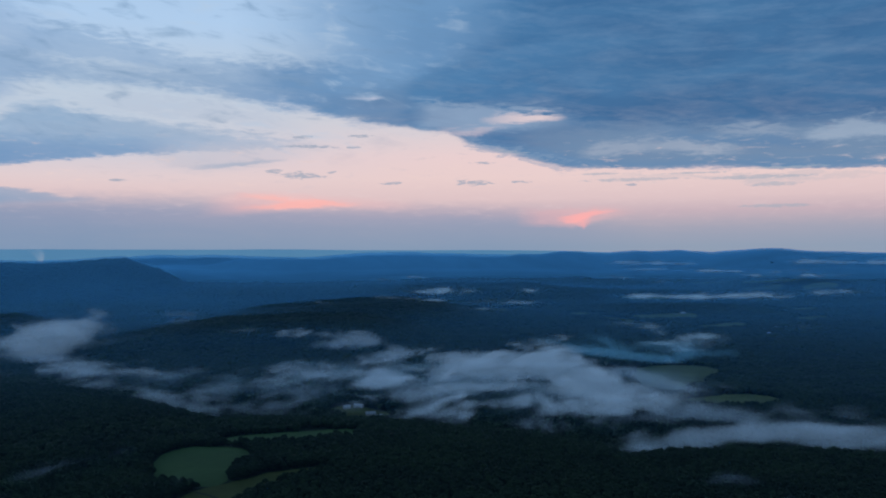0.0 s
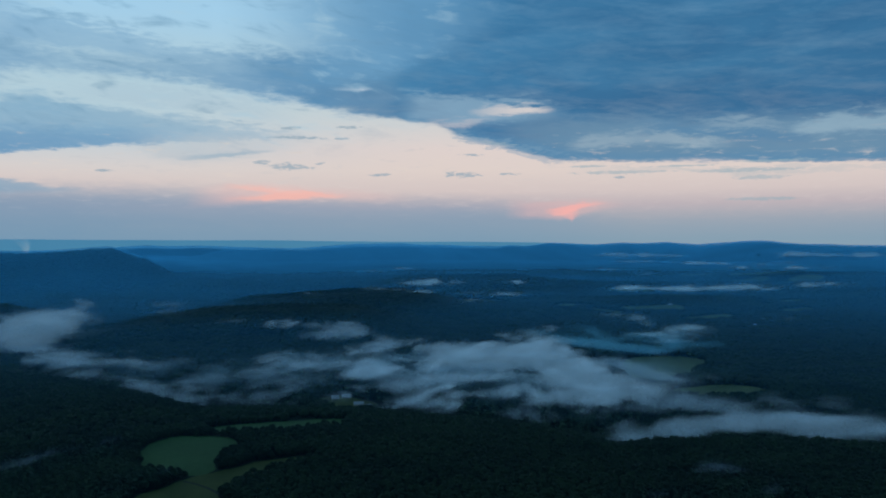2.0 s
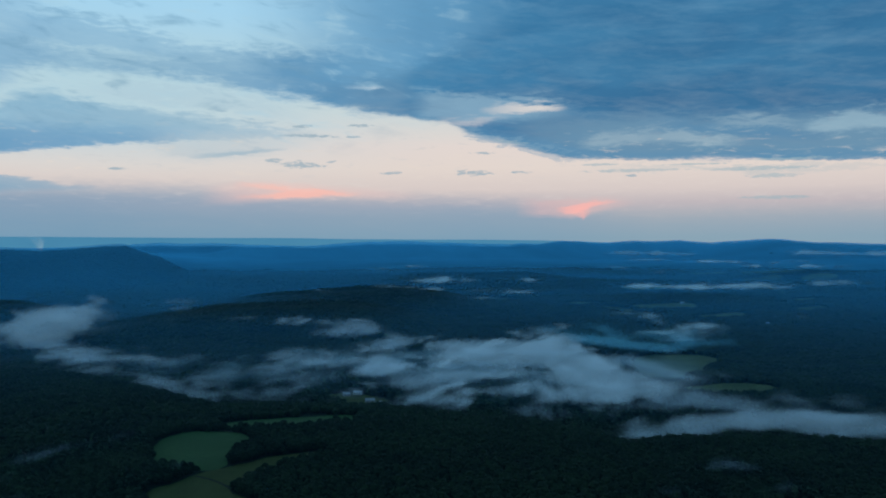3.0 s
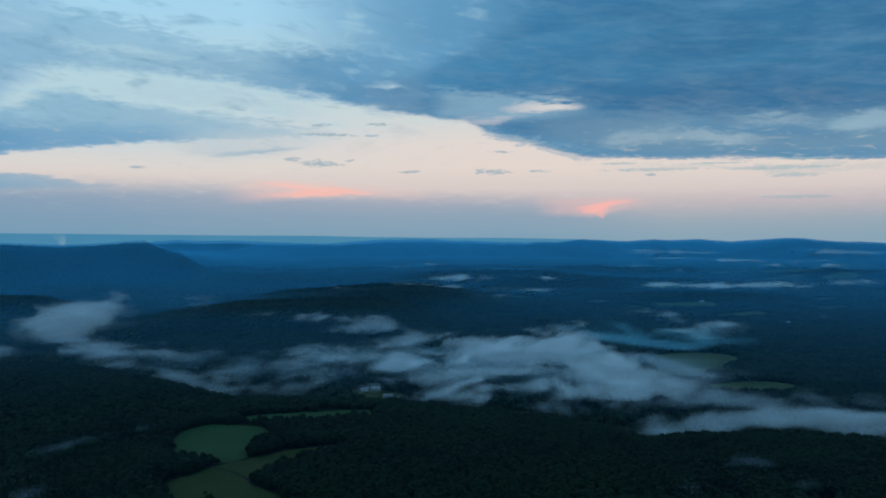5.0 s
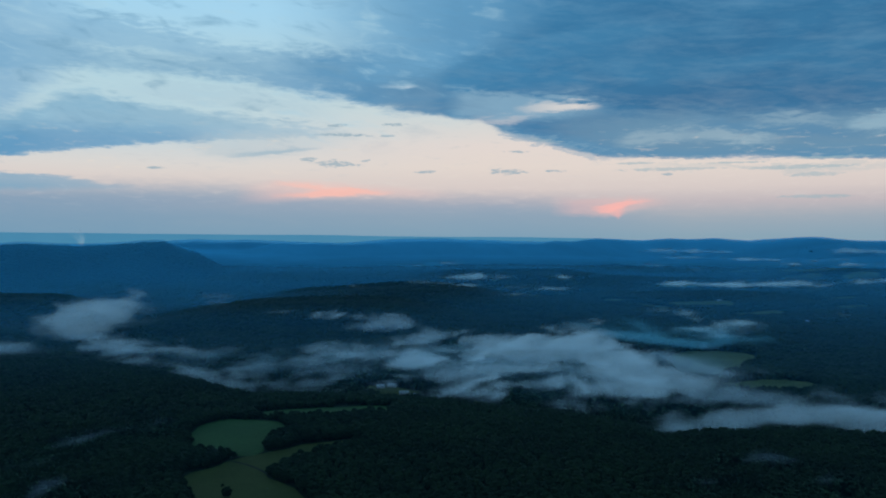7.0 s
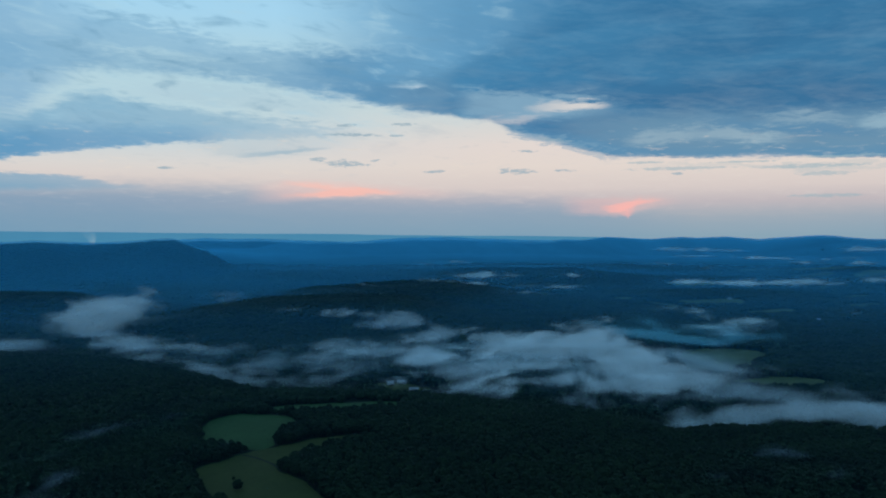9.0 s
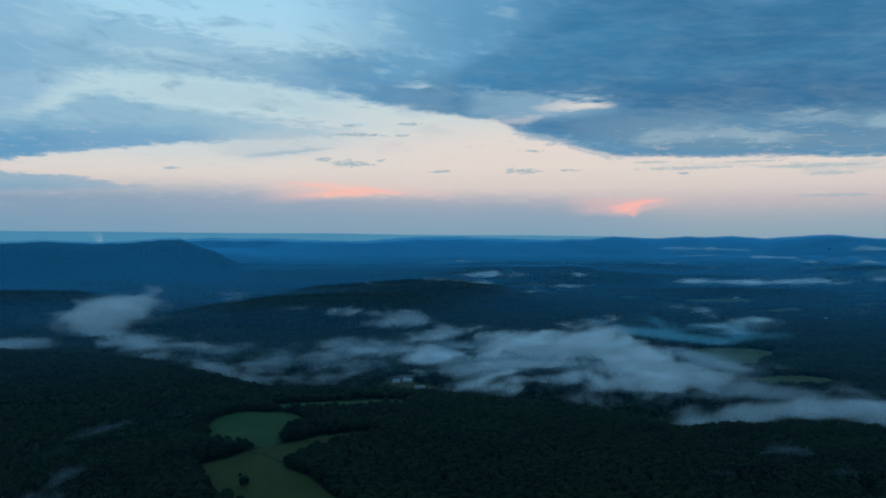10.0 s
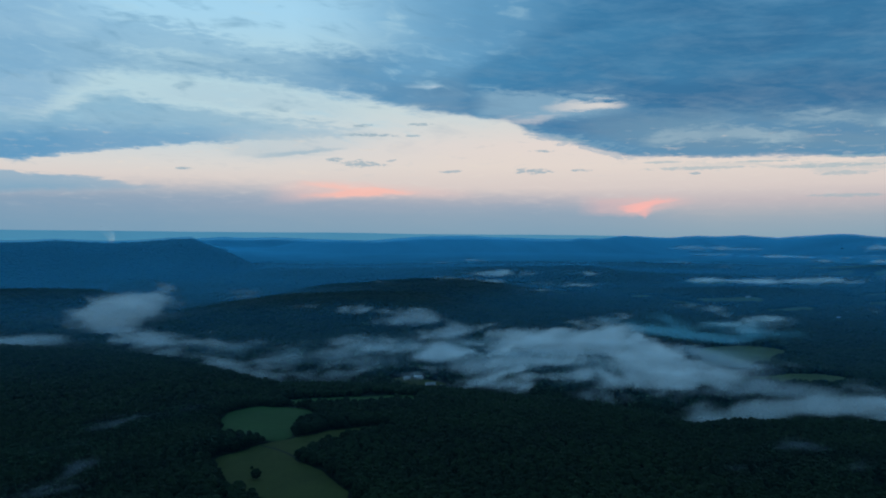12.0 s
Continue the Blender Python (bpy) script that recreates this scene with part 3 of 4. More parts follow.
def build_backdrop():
    """Farthest ridge, its evening haze painted in as a pale blue glow."""
    mat = bpy.data.materials.new("haze_glow")
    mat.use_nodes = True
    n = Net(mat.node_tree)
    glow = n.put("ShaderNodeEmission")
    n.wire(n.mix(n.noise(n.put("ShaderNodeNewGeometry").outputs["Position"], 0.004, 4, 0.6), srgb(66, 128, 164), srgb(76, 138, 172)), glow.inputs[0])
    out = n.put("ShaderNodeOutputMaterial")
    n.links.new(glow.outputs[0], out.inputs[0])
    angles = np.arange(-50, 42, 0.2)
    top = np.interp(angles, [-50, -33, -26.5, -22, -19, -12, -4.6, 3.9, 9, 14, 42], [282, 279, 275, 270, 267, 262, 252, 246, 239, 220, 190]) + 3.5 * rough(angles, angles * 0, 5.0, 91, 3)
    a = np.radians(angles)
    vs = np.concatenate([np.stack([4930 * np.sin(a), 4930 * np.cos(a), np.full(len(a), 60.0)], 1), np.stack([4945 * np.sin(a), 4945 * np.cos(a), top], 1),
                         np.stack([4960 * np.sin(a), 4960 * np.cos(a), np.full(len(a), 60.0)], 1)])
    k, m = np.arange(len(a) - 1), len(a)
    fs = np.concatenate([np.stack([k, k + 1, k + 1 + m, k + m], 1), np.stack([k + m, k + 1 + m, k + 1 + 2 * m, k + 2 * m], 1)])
    tagged(mesh_object("backdrop", vs, fs, mat), "farthest ridge with pale blue haze painted in as glow", "distance", kind="structure")


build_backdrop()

# ---------------------------------------------------------------- fields
FIELDS = {
    "pasture": ([(-224, 774, 17), (-250, 800, 36), (-256, 850, 47), (-262, 870, 46)], PASTURE, "mown green pasture ringed by dark woods"),
    "meadow": ([(-138, 520, 34), (-146, 600, 27), (-187, 640, 38), (-222, 690, 34), (-205, 735, 24), (-168, 785, 17), (-128, 812, 8)], HAY, "yellow-green hay meadow winding between woods"),
    "strip_field": ([(-258, 962, 14), (-228, 972, 38), (-190, 988, 46), (-150, 1014, 34), (-130, 1034, 18)], PASTURE, "narrow green strip field on the hill brow"),
    "valley_field": ([(395, 1500, 40), (440, 1640, 72), (485, 1745, 84)], MISTED_HAY, "pale hay field beside the valley mist"),
    "lower_field": ([(440, 1380, 44), (508, 1400, 58)], MISTED_HAY, "small pale field at the wood's edge"),
    "far_field": ([(640, 2790, 24), (800, 2770, 36)], MISTED_HAY, "long green far field in the valley"),
    "far_meadow": ([(790, 2610, 22), (930, 2640, 32)], MISTED_HAY, "dull green far meadow in the valley"),
    "valley_clearing": ([(-165, 1345, 32), (-122, 1285, 36)], HAY, "farmyard clearing in the valley"),
}


def build_field(name, nodes, mat, label):
    a = np.array(nodes)
    cell = 4.0 if a[0, 1] < 1200 else 9.0
    lo, hi = (a[:, :2] - a[:, 2:]).min(0) - 12, (a[:, :2] + a[:, 2:]).max(0) + 12
    gx, gy = np.meshgrid(np.arange(lo[0], hi[0], cell), np.arange(lo[1], hi[1], cell), indexing="ij")
    bend = lambda x, y: chain(x, y, nodes) + 5 * rough(x, y, 30, 3, 2)
    d = bend(gx, gy)
    ex, ey = (bend(gx + 1, gy) - d), (bend(gx, gy + 1) - d)
    out = np.where((d > 0) & (d < 1.5 * cell), d, 0)
    g = np.maximum(ex * ex + ey * ey, 0.2)
    px, py = gx - ex / g * out, gy - ey / g * out
    idx = np.arange(gx.size).reshape(gx.shape)
    quad = np.stack([idx[:-1, :-1], idx[1:, :-1], idx[1:, 1:], idx[:-1, 1:]], -1).reshape(-1, 4)
    keep = (d.ravel()[quad] < 0).any(1)
    quad = quad[keep]
    used, inv = np.unique(quad, return_inverse=True)
    x, y = px.ravel()[used], py.ravel()[used]
    ob = mesh_object(name, np.stack([x, y, land(x, y) + 0.9], 1), inv.reshape(-1, 4), mat)
    tagged(ob, label, "field", kind="structure")


for field, (nodes, mat, label) in FIELDS.items():
    build_field(field, nodes, mat, label)

for k in range(26):
    bearing, away = math.radians(random.uniform(-2, 25)), random.uniform(2750, 4050)
    fx, fy, fw = away * math.sin(bearing), away * math.cos(bearing), random.uniform(30, 90)
    far_nodes = [(fx - fw, fy + random.uniform(-30, 30), random.uniform(14, 34)), (fx + fw, fy + random.uniform(-30, 30), random.uniform(14, 34))]
    FIELDS["distant_field_%d" % k] = (far_nodes, MISTED_HAY if k % 2 else HAY, "pale distant field in the hazy valley")
    build_field("distant_field", *FIELDS["distant_field_%d" % k])


def open_land(x, y, margin):
    d = np.full(np.shape(x), 1e9)
    for nodes, _, _ in FIELDS.values():
        d = np.minimum(d, chain(x, y, nodes) + 5 * rough(x, y, 30, 3, 2))
    return d < margin


# ---------------------------------------------------------------- woods
def ico():
    bm = bmesh.new()
    bmesh.ops.create_icosphere(bm, subdivisions=1, radius=1.0)
    v = np.array([p.co[:] for p in bm.verts])
    f = np.array([[p.index for p in q.verts] for q in bm.faces])
    bm.free()
    return v, f


ICO_V, ICO_F = ico()
rng = np.random.default_rng(7)


def crown_shape(blobs, seed):
    """A crown of height 1 and half width about 0.5: ragged clumps over each other."""
    g = np.random.default_rng(seed)
    vs, fs = [], []
    for k in range(blobs):
        if k == 0:
            c, s = np.array([0, 0, 0.5]), np.array([0.42, 0.42, 0.45]) if blobs > 1 else np.array([0.5, 0.5, 0.52])
        else:
            a, up = g.uniform(0, 6.28), g.uniform(0.25, 0.85)
            w = 0.36 * math.sin(math.pi * min(0.95, up + 0.1))
            c, s = np.array([math.cos(a) * w, math.sin(a) * w, up]), np.full(3, g.uniform(0.17, 0.27))
        v = ICO_V * (1 + g.uniform(-0.25, 0.25, (len(ICO_V), 1))) * s + c
        fs.append(ICO_F + len(vs) * len(ICO_V))
        vs.append(v)
    return np.concatenate(vs), np.concatenate(fs)


def build_woods(name, near, far, spacing, width, height, blobs, label):
    """Crowns over a stretch of the plan, packed on a jittered grid."""
    lim = far * 0.62
    gx, gy = np.meshgrid(np.arange(-lim - 60, far * 0.5, spacing), np.arange(near * 0.7, far, spacing))
    x = (gx + rng.uniform(-0.45, 0.45, gx.shape) * spacing).ravel()
    y = (gy + rng.uniform(-0.45, 0.45, gy.shape) * spacing).ravel()
    r, az = np.hypot(x, y), np.degrees(np.arctan2(x, y))
    keep = (r > near) & (r <= far) & (az > -36) & (az < 31) & ~open_land(x, y, width * 0.3 if near > 900 else 9.0)
    keep &= rough(x, y, 70, 40, 2) > -0.75
    x, y = x[keep], y[keep]
    z = land(x, y)
    size = rng.uniform(0.75, 1.3, len(x)) * (1 + 0.18 * rough(x, y, 60, 50, 2))
    turn = rng.uniform(0, 6.28, len(x))
    kinds = rng.integers(0, 6, len(x))
    vs, fs, base = [], [], 0
    for k in range(6):
        pick = kinds == k
        v, f = crown_shape(blobs, 100 + k)
        c, s = np.cos(turn[pick])[:, None], np.sin(turn[pick])[:, None]
        w, h = (width * size[pick])[:, None], (height * size[pick])[:, None]
        px = (v[:, 0] * c - v[:, 1] * s) * w + x[pick][:, None]
        py = (v[:, 0] * s + v[:, 1] * c) * w + y[pick][:, None]
        pz = v[:, 2] * h + z[pick][:, None] - 0.5
        vs.append(np.stack([px, py, pz], -1).reshape(-1, 3))
        m = pick.sum()
        fs.append((f[None] + (np.arange(m) * len(v))[:, None, None]).reshape(-1, 3) + base)
        base += m * len(v)
    ob = mesh_object(name, np.concatenate(vs), np.concatenate(fs), LEAVES, smooth=blobs == 1)
    tagged(ob, label, "woods", kind="stuff")


build_woods("near_woods", 560, 960, 6.4, 9.0, 10.0, 9, "dense dark broadleaf woods on the near hill")
build_woods("hillside_woods", 960, 1550, 7.6, 10.5, 10.5, 3, "dense dark broadleaf woods down the hillside")
build_woods("valley_woods", 1550, 2450, 9.0, 14.0, 10.5, 1, "dark woods on the valley floor")
build_woods("far_woods", 2450, 3400, 13.0, 21.0, 9.5, 1, "far blue-dark woods on the low hills")
build_woods("ridge_woods", 3400, 4680, 17.0, 24.0, 5.0, 1, "blue-dark woods on the far slopes and ridges")


def part(name, data, mat, parent, label=""):
    """One mesh under a thing."""
    ob = new(name, data)
    if mat and not data.materials:
        data.materials.append(mat)
    ob.parent = parent
    if label:
        ob["label"] = label
    return ob


def cone_between(bm, a, b, ra, rb, sides=7):
    a, b = Vector(a), Vector(b)
    m = Matrix.Translation((a + b) / 2) @ (b - a).to_track_quat("Z", "Y").to_matrix().to_4x4()
    bmesh.ops.create_cone(bm, cap_ends=True, segments=sides, radius1=ra, radius2=rb, depth=(b - a).length, matrix=m)


def finish(bm, name, mat, smooth=True):
    me = bpy.data.meshes.new(name)
    bm.to_mesh(me)
    bm.free()
    me.materials.append(mat)
    for p in me.polygons:
        p.use_smooth = smooth
    return me


def build_tree(seed, height, width):
    """A broadleaf tree: tapered trunk with limbs, and a crown of many ragged leaf clumps."""
    g = random.Random(seed)
    tree = new("tree")
    bm = bmesh.new()
    fork = height * 0.42
    cone_between(bm, (0, 0, -0.4), (0, 0, fork), 0.32, 0.22, 9)
    cone_between(bm, (0, 0, fork), (0.2, 0.1, height * 0.8), 0.22, 0.06)
    for k in range(6):
        a = k * 1.05 + g.uniform(-0.3, 0.3)
        up = height * g.uniform(0.5, 0.75)
        cone_between(bm, (0, 0, height * g.uniform(0.25, 0.45)), (math.cos(a) * width * 0.34, math.sin(a) * width * 0.34, up), 0.13, 0.04, 6)
    part("trunk", finish(bm, "trunk", BARK), None, tree, "grey-brown tapered trunk with limbs")
    vs, fs = [], []
    for k in range(95):
        a, up = g.uniform(0, 6.28), g.random()
        spread = width * 0.5 * math.sin(math.pi * (0.12 + 0.8 * up)) ** 0.7 * math.sqrt(g.uniform(0.25, 1.0))
        c = np.array([math.cos(a) * spread, math.sin(a) * spread, height * (0.24 + 0.68 * up)])
        size = width * g.uniform(0.08, 0.15)
        jag = np.array([[g.uniform(0.65, 1.35)] for _ in ICO_V])
        fs.append(ICO_F + len(vs) * len(ICO_V))
        vs.append(ICO_V * jag * np.array([size, size, size * 0.75]) + c)
    crown = mesh_object("crown", np.concatenate(vs), np.concatenate(fs), LEAVES, smooth=False)
    crown.parent = tree
    crown["label"] = "rounded crown of dark green leaf clumps"
    return tree


# ---------------------------------------------------------------- mist
def build_billow(name, nodes, low, high, mat, label, gap=32.0, soft=60.0, seed=0, patch=0.5, cell=8.0, lift=0.0):
    """Deep mist: thin veils leaning back behind one another, thick below and heaped into uneven tops."""
    a = np.array(nodes)
    pad, lean = soft * 0.8, math.radians(48)
    lo, hi = (a[:, :2] - a[:, 2:]).min(0) - pad, (a[:, :2] + a[:, 2:]).max(0) + pad
    tall = (high - low) * 1.35
    gx, gs = np.meshgrid(np.arange(lo[0], hi[0], cell), np.linspace(0, tall / math.sin(lean), 14), indexing="ij")
    idx = np.arange(gx.size).reshape(gx.shape)
    quad = np.stack([idx[:-1, :-1], idx[1:, :-1], idx[1:, 1:], idx[:-1, 1:]], -1).reshape(-1, 4)
    vs, fs, ds, base = [], [], [], 0
    for k, y0 in enumerate(np.arange(lo[1] - tall, hi[1], gap)):
        wob = 9 * rough(gx, gs * 2, 60, seed + 7 * k, 2)
        y = y0 + gs * math.cos(lean) + wob
        h = gs * math.sin(lean)
        d = -chain(gx, y, nodes) / soft + patch * rough(gx, y * 0.45, 120, seed, 3)
        heap = 0.62 + 0.55 * rough(gx, y * 0.6, 75, seed + 3, 3)
        dens = np.clip(d, -2, 0.85) - 0.05 - 0.85 * (h / ((high - low) * np.maximum(heap, 0.15))) ** 2
        dens = np.maximum(dens, -1.5).ravel()
        q = quad[(dens[quad] > -0.95).any(1)]
        if not len(q):
            continue
        used, inv = np.unique(q, return_inverse=True)
        x, yy = gx.ravel()[used], y.ravel()[used]
        vs.append(np.stack([x, yy, low + h.ravel()[used] + lift * land(x, yy)], 1))
        fs.append(inv.reshape(-1, 4) + base)
        ds.append(dens[used])
        base += len(used)
    ob = mesh_object(name, np.concatenate(vs), np.concatenate(fs), mat)
    set_density(ob, np.concatenate(ds))
    tagged(ob, label, "mist", kind="stuff")


def build_vapour(name, lobes, mat, label, gap=16.0):
    """Mist as soft lobes (x, y, z, half sizes, weight) melted together, held by thin veils that lean back one behind another."""
    a = np.array(lobes, float)
    reach = 1.75
    low, high = (a[:, 2] - reach * a[:, 5]).min(), (a[:, 2] + reach * a[:, 5]).max()
    lean, fine = math.radians(46), max(3.0, a[:, 5].min() / 2)
    x0, x1 = (a[:, 0] - reach * a[:, 3]).min(), (a[:, 0] + reach * a[:, 3]).max()
    gx, gs = np.meshgrid(np.arange(x0, x1, max(7.0, a[:, 3].min() / 4)), np.arange(0, (high - low) / math.sin(lean) + fine, fine), indexing="ij")
    idx = np.arange(gx.size).reshape(gx.shape)
    quad = np.stack([idx[:-1, :-1], idx[1:, :-1], idx[1:, 1:], idx[:-1, 1:]], -1).reshape(-1, 4)
    z = low + gs * math.sin(lean)
    wave = 6 * rough(gx, gs * 2, 60, 7, 2)
    vs, fs, ds, base = [], [], [], 0
    for y0 in np.arange((a[:, 1] - reach * a[:, 4]).min() - (high - low), (a[:, 1] + reach * a[:, 4]).max(), gap):
        mid = y0 + (high - low) / 3
        near = [v for v in lobes if abs(mid - v[1]) < 1.9 * v[4] + (high - low) / 2]
        if not near:
            continue
        y = y0 + gs * math.cos(lean) + wave
        total = np.zeros(gx.shape)
        for cx, cy, cz, rx, ry, rz, w in near:
            i, j = np.searchsorted(gx[:, 0], (cx - 2 * rx, cx + 2 * rx))
            total[i:j] += w * np.exp(-1.25 * (((gx[i:j] - cx) / rx) ** 2 + ((y[i:j] - cy) / ry) ** 2 + ((z[i:j] - cz) / rz) ** 2))
        dens = (np.minimum(total, 1.15) - 0.17).ravel()
        q = quad[(dens[quad] > -0.15).any(1)]
        if not len(q):
            continue
        used, inv = np.unique(q, return_inverse=True)
        vs.append(np.stack([gx.ravel()[used], y.ravel()[used], z.ravel()[used]], 1))
        fs.append(inv.reshape(-1, 4) + base)
        ds.append(dens[used])
        base += len(used)
    ob = mesh_object(name, np.concatenate(vs), np.concatenate(fs), mat)
    set_density(ob, np.concatenate(ds))
    tagged(ob, label, "mist", kind="stuff")


def build_mist(name, nodes, low, high, layers, mat, label, cell=9.0, soft=70.0, seed=0, lift=0.0, wave=7.0):
    """Sheets of thin mist one over another, each smaller and more broken than the one under it."""
    a = np.array(nodes)
    pad = soft * 0.6
    lo, hi = (a[:, :2] - a[:, 2:]).min(0) - pad, (a[:, :2] + a[:, 2:]).max(0) + pad
    gx, gy = np.meshgrid(np.arange(lo[0], hi[0], cell), np.arange(lo[1], hi[1], cell), indexing="ij")
    d = -chain(gx, gy, nodes) / soft + 0.5 * rough(gx, gy, 130, seed, 3)
    idx = np.arange(gx.size).reshape(gx.shape)
    quad = np.stack([idx[:-1, :-1], idx[1:, :-1], idx[1:, 1:], idx[:-1, 1:]], -1).reshape(-1, 4)
    vs, fs, ds, base = [], [], [], 0
    for k in range(layers):
        s = k / max(1, layers - 1)
        dens = (np.clip(d, -2, 0.85) - 0.1 - 0.7 * s ** 1.5).ravel()
        q = quad[(dens[quad] > -0.9).any(1)]
        if not len(q):
            continue
        used, inv = np.unique(q, return_inverse=True)
        x, y = gx.ravel()[used], gy.ravel()[used]
        z = low + (high - low) * s + wave * rough(x, y, 60, seed + 11 * k, 3) + lift * land(x, y)
        vs.append(np.stack([x, y, z], 1))
        fs.append(inv.reshape(-1, 4) + base)
        ds.append(dens[used])
        base += len(used)
    ob = mesh_object(name, np.concatenate(vs), np.concatenate(fs), mat)
    set_density(ob, np.concatenate(ds))
    tagged(ob, label, "mist", kind="stuff")


build_billow("mist_veil", [(-640, 1640, 80), (-480, 1560, 150), (-260, 1560, 210), (0, 1560, 240), (260, 1480, 240)], 4, 50, VEIL,
             "thin blue veil of mist round the bank", gap=50.0, seed=31, patch=0.5, soft=80.0)
build_mist("mist_trail", [(-1250, 2120, 40), (-1040, 1990, 40)], 20, 40, 4, THIN, "thin trail of mist off the billow", soft=60.0, seed=12, lift=1.0)
build_vapour("mist_crest", [(-30, 1775, 25, 35, 22, 15.6, 1.03), (13, 1758, 25, 57, 35, 19.4, 1.15), (73, 1761, 25, 63, 39, 19.4, 1.15), (134, 1763, 25, 63, 39, 19.4, 1.15), (195, 1775, 25, 64, 39, 21.5, 1.15), (254, 1806, 25, 45, 28, 23.9, 1.15), (291, 1732, 25, 47, 29, 17.2, 0.92), (-10, 1589, 25, 57, 35, 24.5, 1.09), (55, 1576, 25, 62, 38, 24.3, 1.15), (121, 1594, 25, 66, 40, 24.6, 1.15), (185, 1581, 25, 62, 38, 24.4, 1.15), (248, 1568, 25, 56, 35, 20.7, 1.09), (231, 1865, 25, 23, 22, 12.3, 0.92)],
             BANK, "level pale crest of the mist bank", 16)
build_vapour("mist_heart", [(1, 1407, 25, 50, 31, 15.5, 0.86), (59, 1409, 25, 55, 34, 14.0, 0.86), (118, 1429, 25, 56, 35, 15.7, 0.86), (190, 1385, 25, 62, 38, 19.8, 1.15), (247, 1387, 25, 62, 38, 21.4, 1.15), (298, 1361, 25, 54, 33, 21.0, 1.03), (186, 1231, 25, 55, 34, 16.3, 1.15), (237, 1233, 25, 55, 34, 13.6, 1.09), (126, 1301, 25, 58, 36, 12.9, 0.98), (53, 1264, 25, 50, 31, 8.4, 0.80), (9, 1181, 25, 38, 23, 6.5, 0.69), (307, 1245, 25, 56, 34, 17.8, 1.15), (301, 1514, 25, 54, 33, 16.7, 0.98)],
             BANK, "dense pale heart of the valley mist", 16)
build_vapour("mist_bank", [(-281, 1563, 25, 56, 34, 12.1, 0.57), (-214, 1551, 25, 61, 38, 17.1, 0.75), (-164, 1583, 25, 62, 38, 17.4, 0.83), (-110, 1608, 25, 63, 39, 14.2, 0.60), (-252, 1659, 25, 74, 46, 9.1, 0.63), (-177, 1714, 25, 61, 38, 7.6, 0.57), (-138, 1432, 25, 64, 39, 14.2, 0.80), (-80, 1466, 25, 66, 40, 17.8, 0.76), (-193, 1399, 25, 50, 31, 12.3, 0.57), (-110, 1329, 25, 52, 32, 11.7, 0.69), (-55, 1347, 25, 48, 30, 14.8, 0.80), (-154, 1241, 25, 44, 27, 8.2, 0.46), (-25, 1223, 25, 33, 22, 12.1, 0.69), (-82, 1199, 25, 43, 26, 5.3, 0.34)],
             MIST, "pale mist bank filling the valley behind the brow", 16)
build_vapour("mist_skirt", [(92, 1113, 25, 40, 25, 7.4, 0.69), (125, 1137, 25, 37, 23, 11.3, 0.86), (157, 1090, 25, 39, 24, 9.6, 0.80), (32, 1141, 25, 41, 25, 5.0, 0.57), (148, 1195, 25, 43, 26, 10.5, 0.92), (340, 1215, 25, 54, 33, 16.1, 1.15), (372, 1186, 25, 47, 29, 13.1, 1.03), (404, 1163, 25, 42, 26, 9.0, 0.69), (441, 1157, 25, 41, 25, 10.2, 0.52), (385, 1311, 25, 35, 22, 14.4, 0.57), (268, 1150, 25, 51, 32, 7.6, 0.69), (488, 1178, 25, 53, 32, 7.8, 0.40), (539, 1168, 25, 52, 32, 7.7, 0.40)],
             DRIFT, "ragged skirt of the mist bank at the wood's edge", 16)
build_vapour("mist_film", [(356, 1623, 22, 58, 36, 16.1, 0.80), (375, 1523, 22, 55, 34, 18.5, 0.80), (398, 1440, 22, 52, 32, 14.3, 0.69), (429, 1611, 22, 63, 39, 12.4, 0.48), (439, 1401, 22, 50, 31, 6.2, 0.52), (354, 1380, 22, 54, 33, 15.2, 0.86), (472, 1385, 22, 37, 23, 6.1, 0.34)],
             DRIFT, "thin film of mist over the hay field", 16)
build_vapour("mist_puff", [(-905, 1914, 81, 72, 44, 29.5, 1.15), (-965, 1911, 58, 65, 40, 33.7, 1.03), (-878, 1914, 65, 62, 38, 29.5, 0.92), (-945, 1911, 25, 55, 34, 37.9, 1.03), (-951, 1911, 3, 44, 27, 16.8, 0.63), (-851, 1916, 76, 34, 22, 25.3, 0.57), (-1045, 1908, 57, 85, 53, 12.6, 0.23), (-1005, 1909, 54, 60, 37, 18.9, 0.46)],
             BANK, "tall billow of mist at the valley's bend", 16)
build_vapour("mist_arm", [(-804, 1727, 25, 46, 29, 20.9, 1.15), (-735, 1667, 25, 54, 33, 18.4, 1.20), (-664, 1611, 25, 43, 27, 17.7, 0.86), (-732, 1608, 25, 43, 27, 15.9, 1.01), (-628, 1458, 25, 47, 29, 14.5, 1.01), (-569, 1428, 25, 38, 24, 12.6, 0.86), (-513, 1387, 25, 35, 22, 15.3, 1.01), (-469, 1331, 25, 38, 23, 14.7, 1.08), (-437, 1279, 25, 34, 22, 11.3, 1.01), (-386, 1219, 25, 33, 22, 8.1, 0.71), (-359, 1229, 25, 40, 24, 9.5, 0.61), (-320, 1245, 25, 45, 27, 11.0, 0.57), (-703, 1475, 25, 53, 33, 13.0, 0.51), (-599, 1589, 25, 50, 31, 14.0, 0.51)],
             MIST, "long arm of mist curling up the valley", 16)
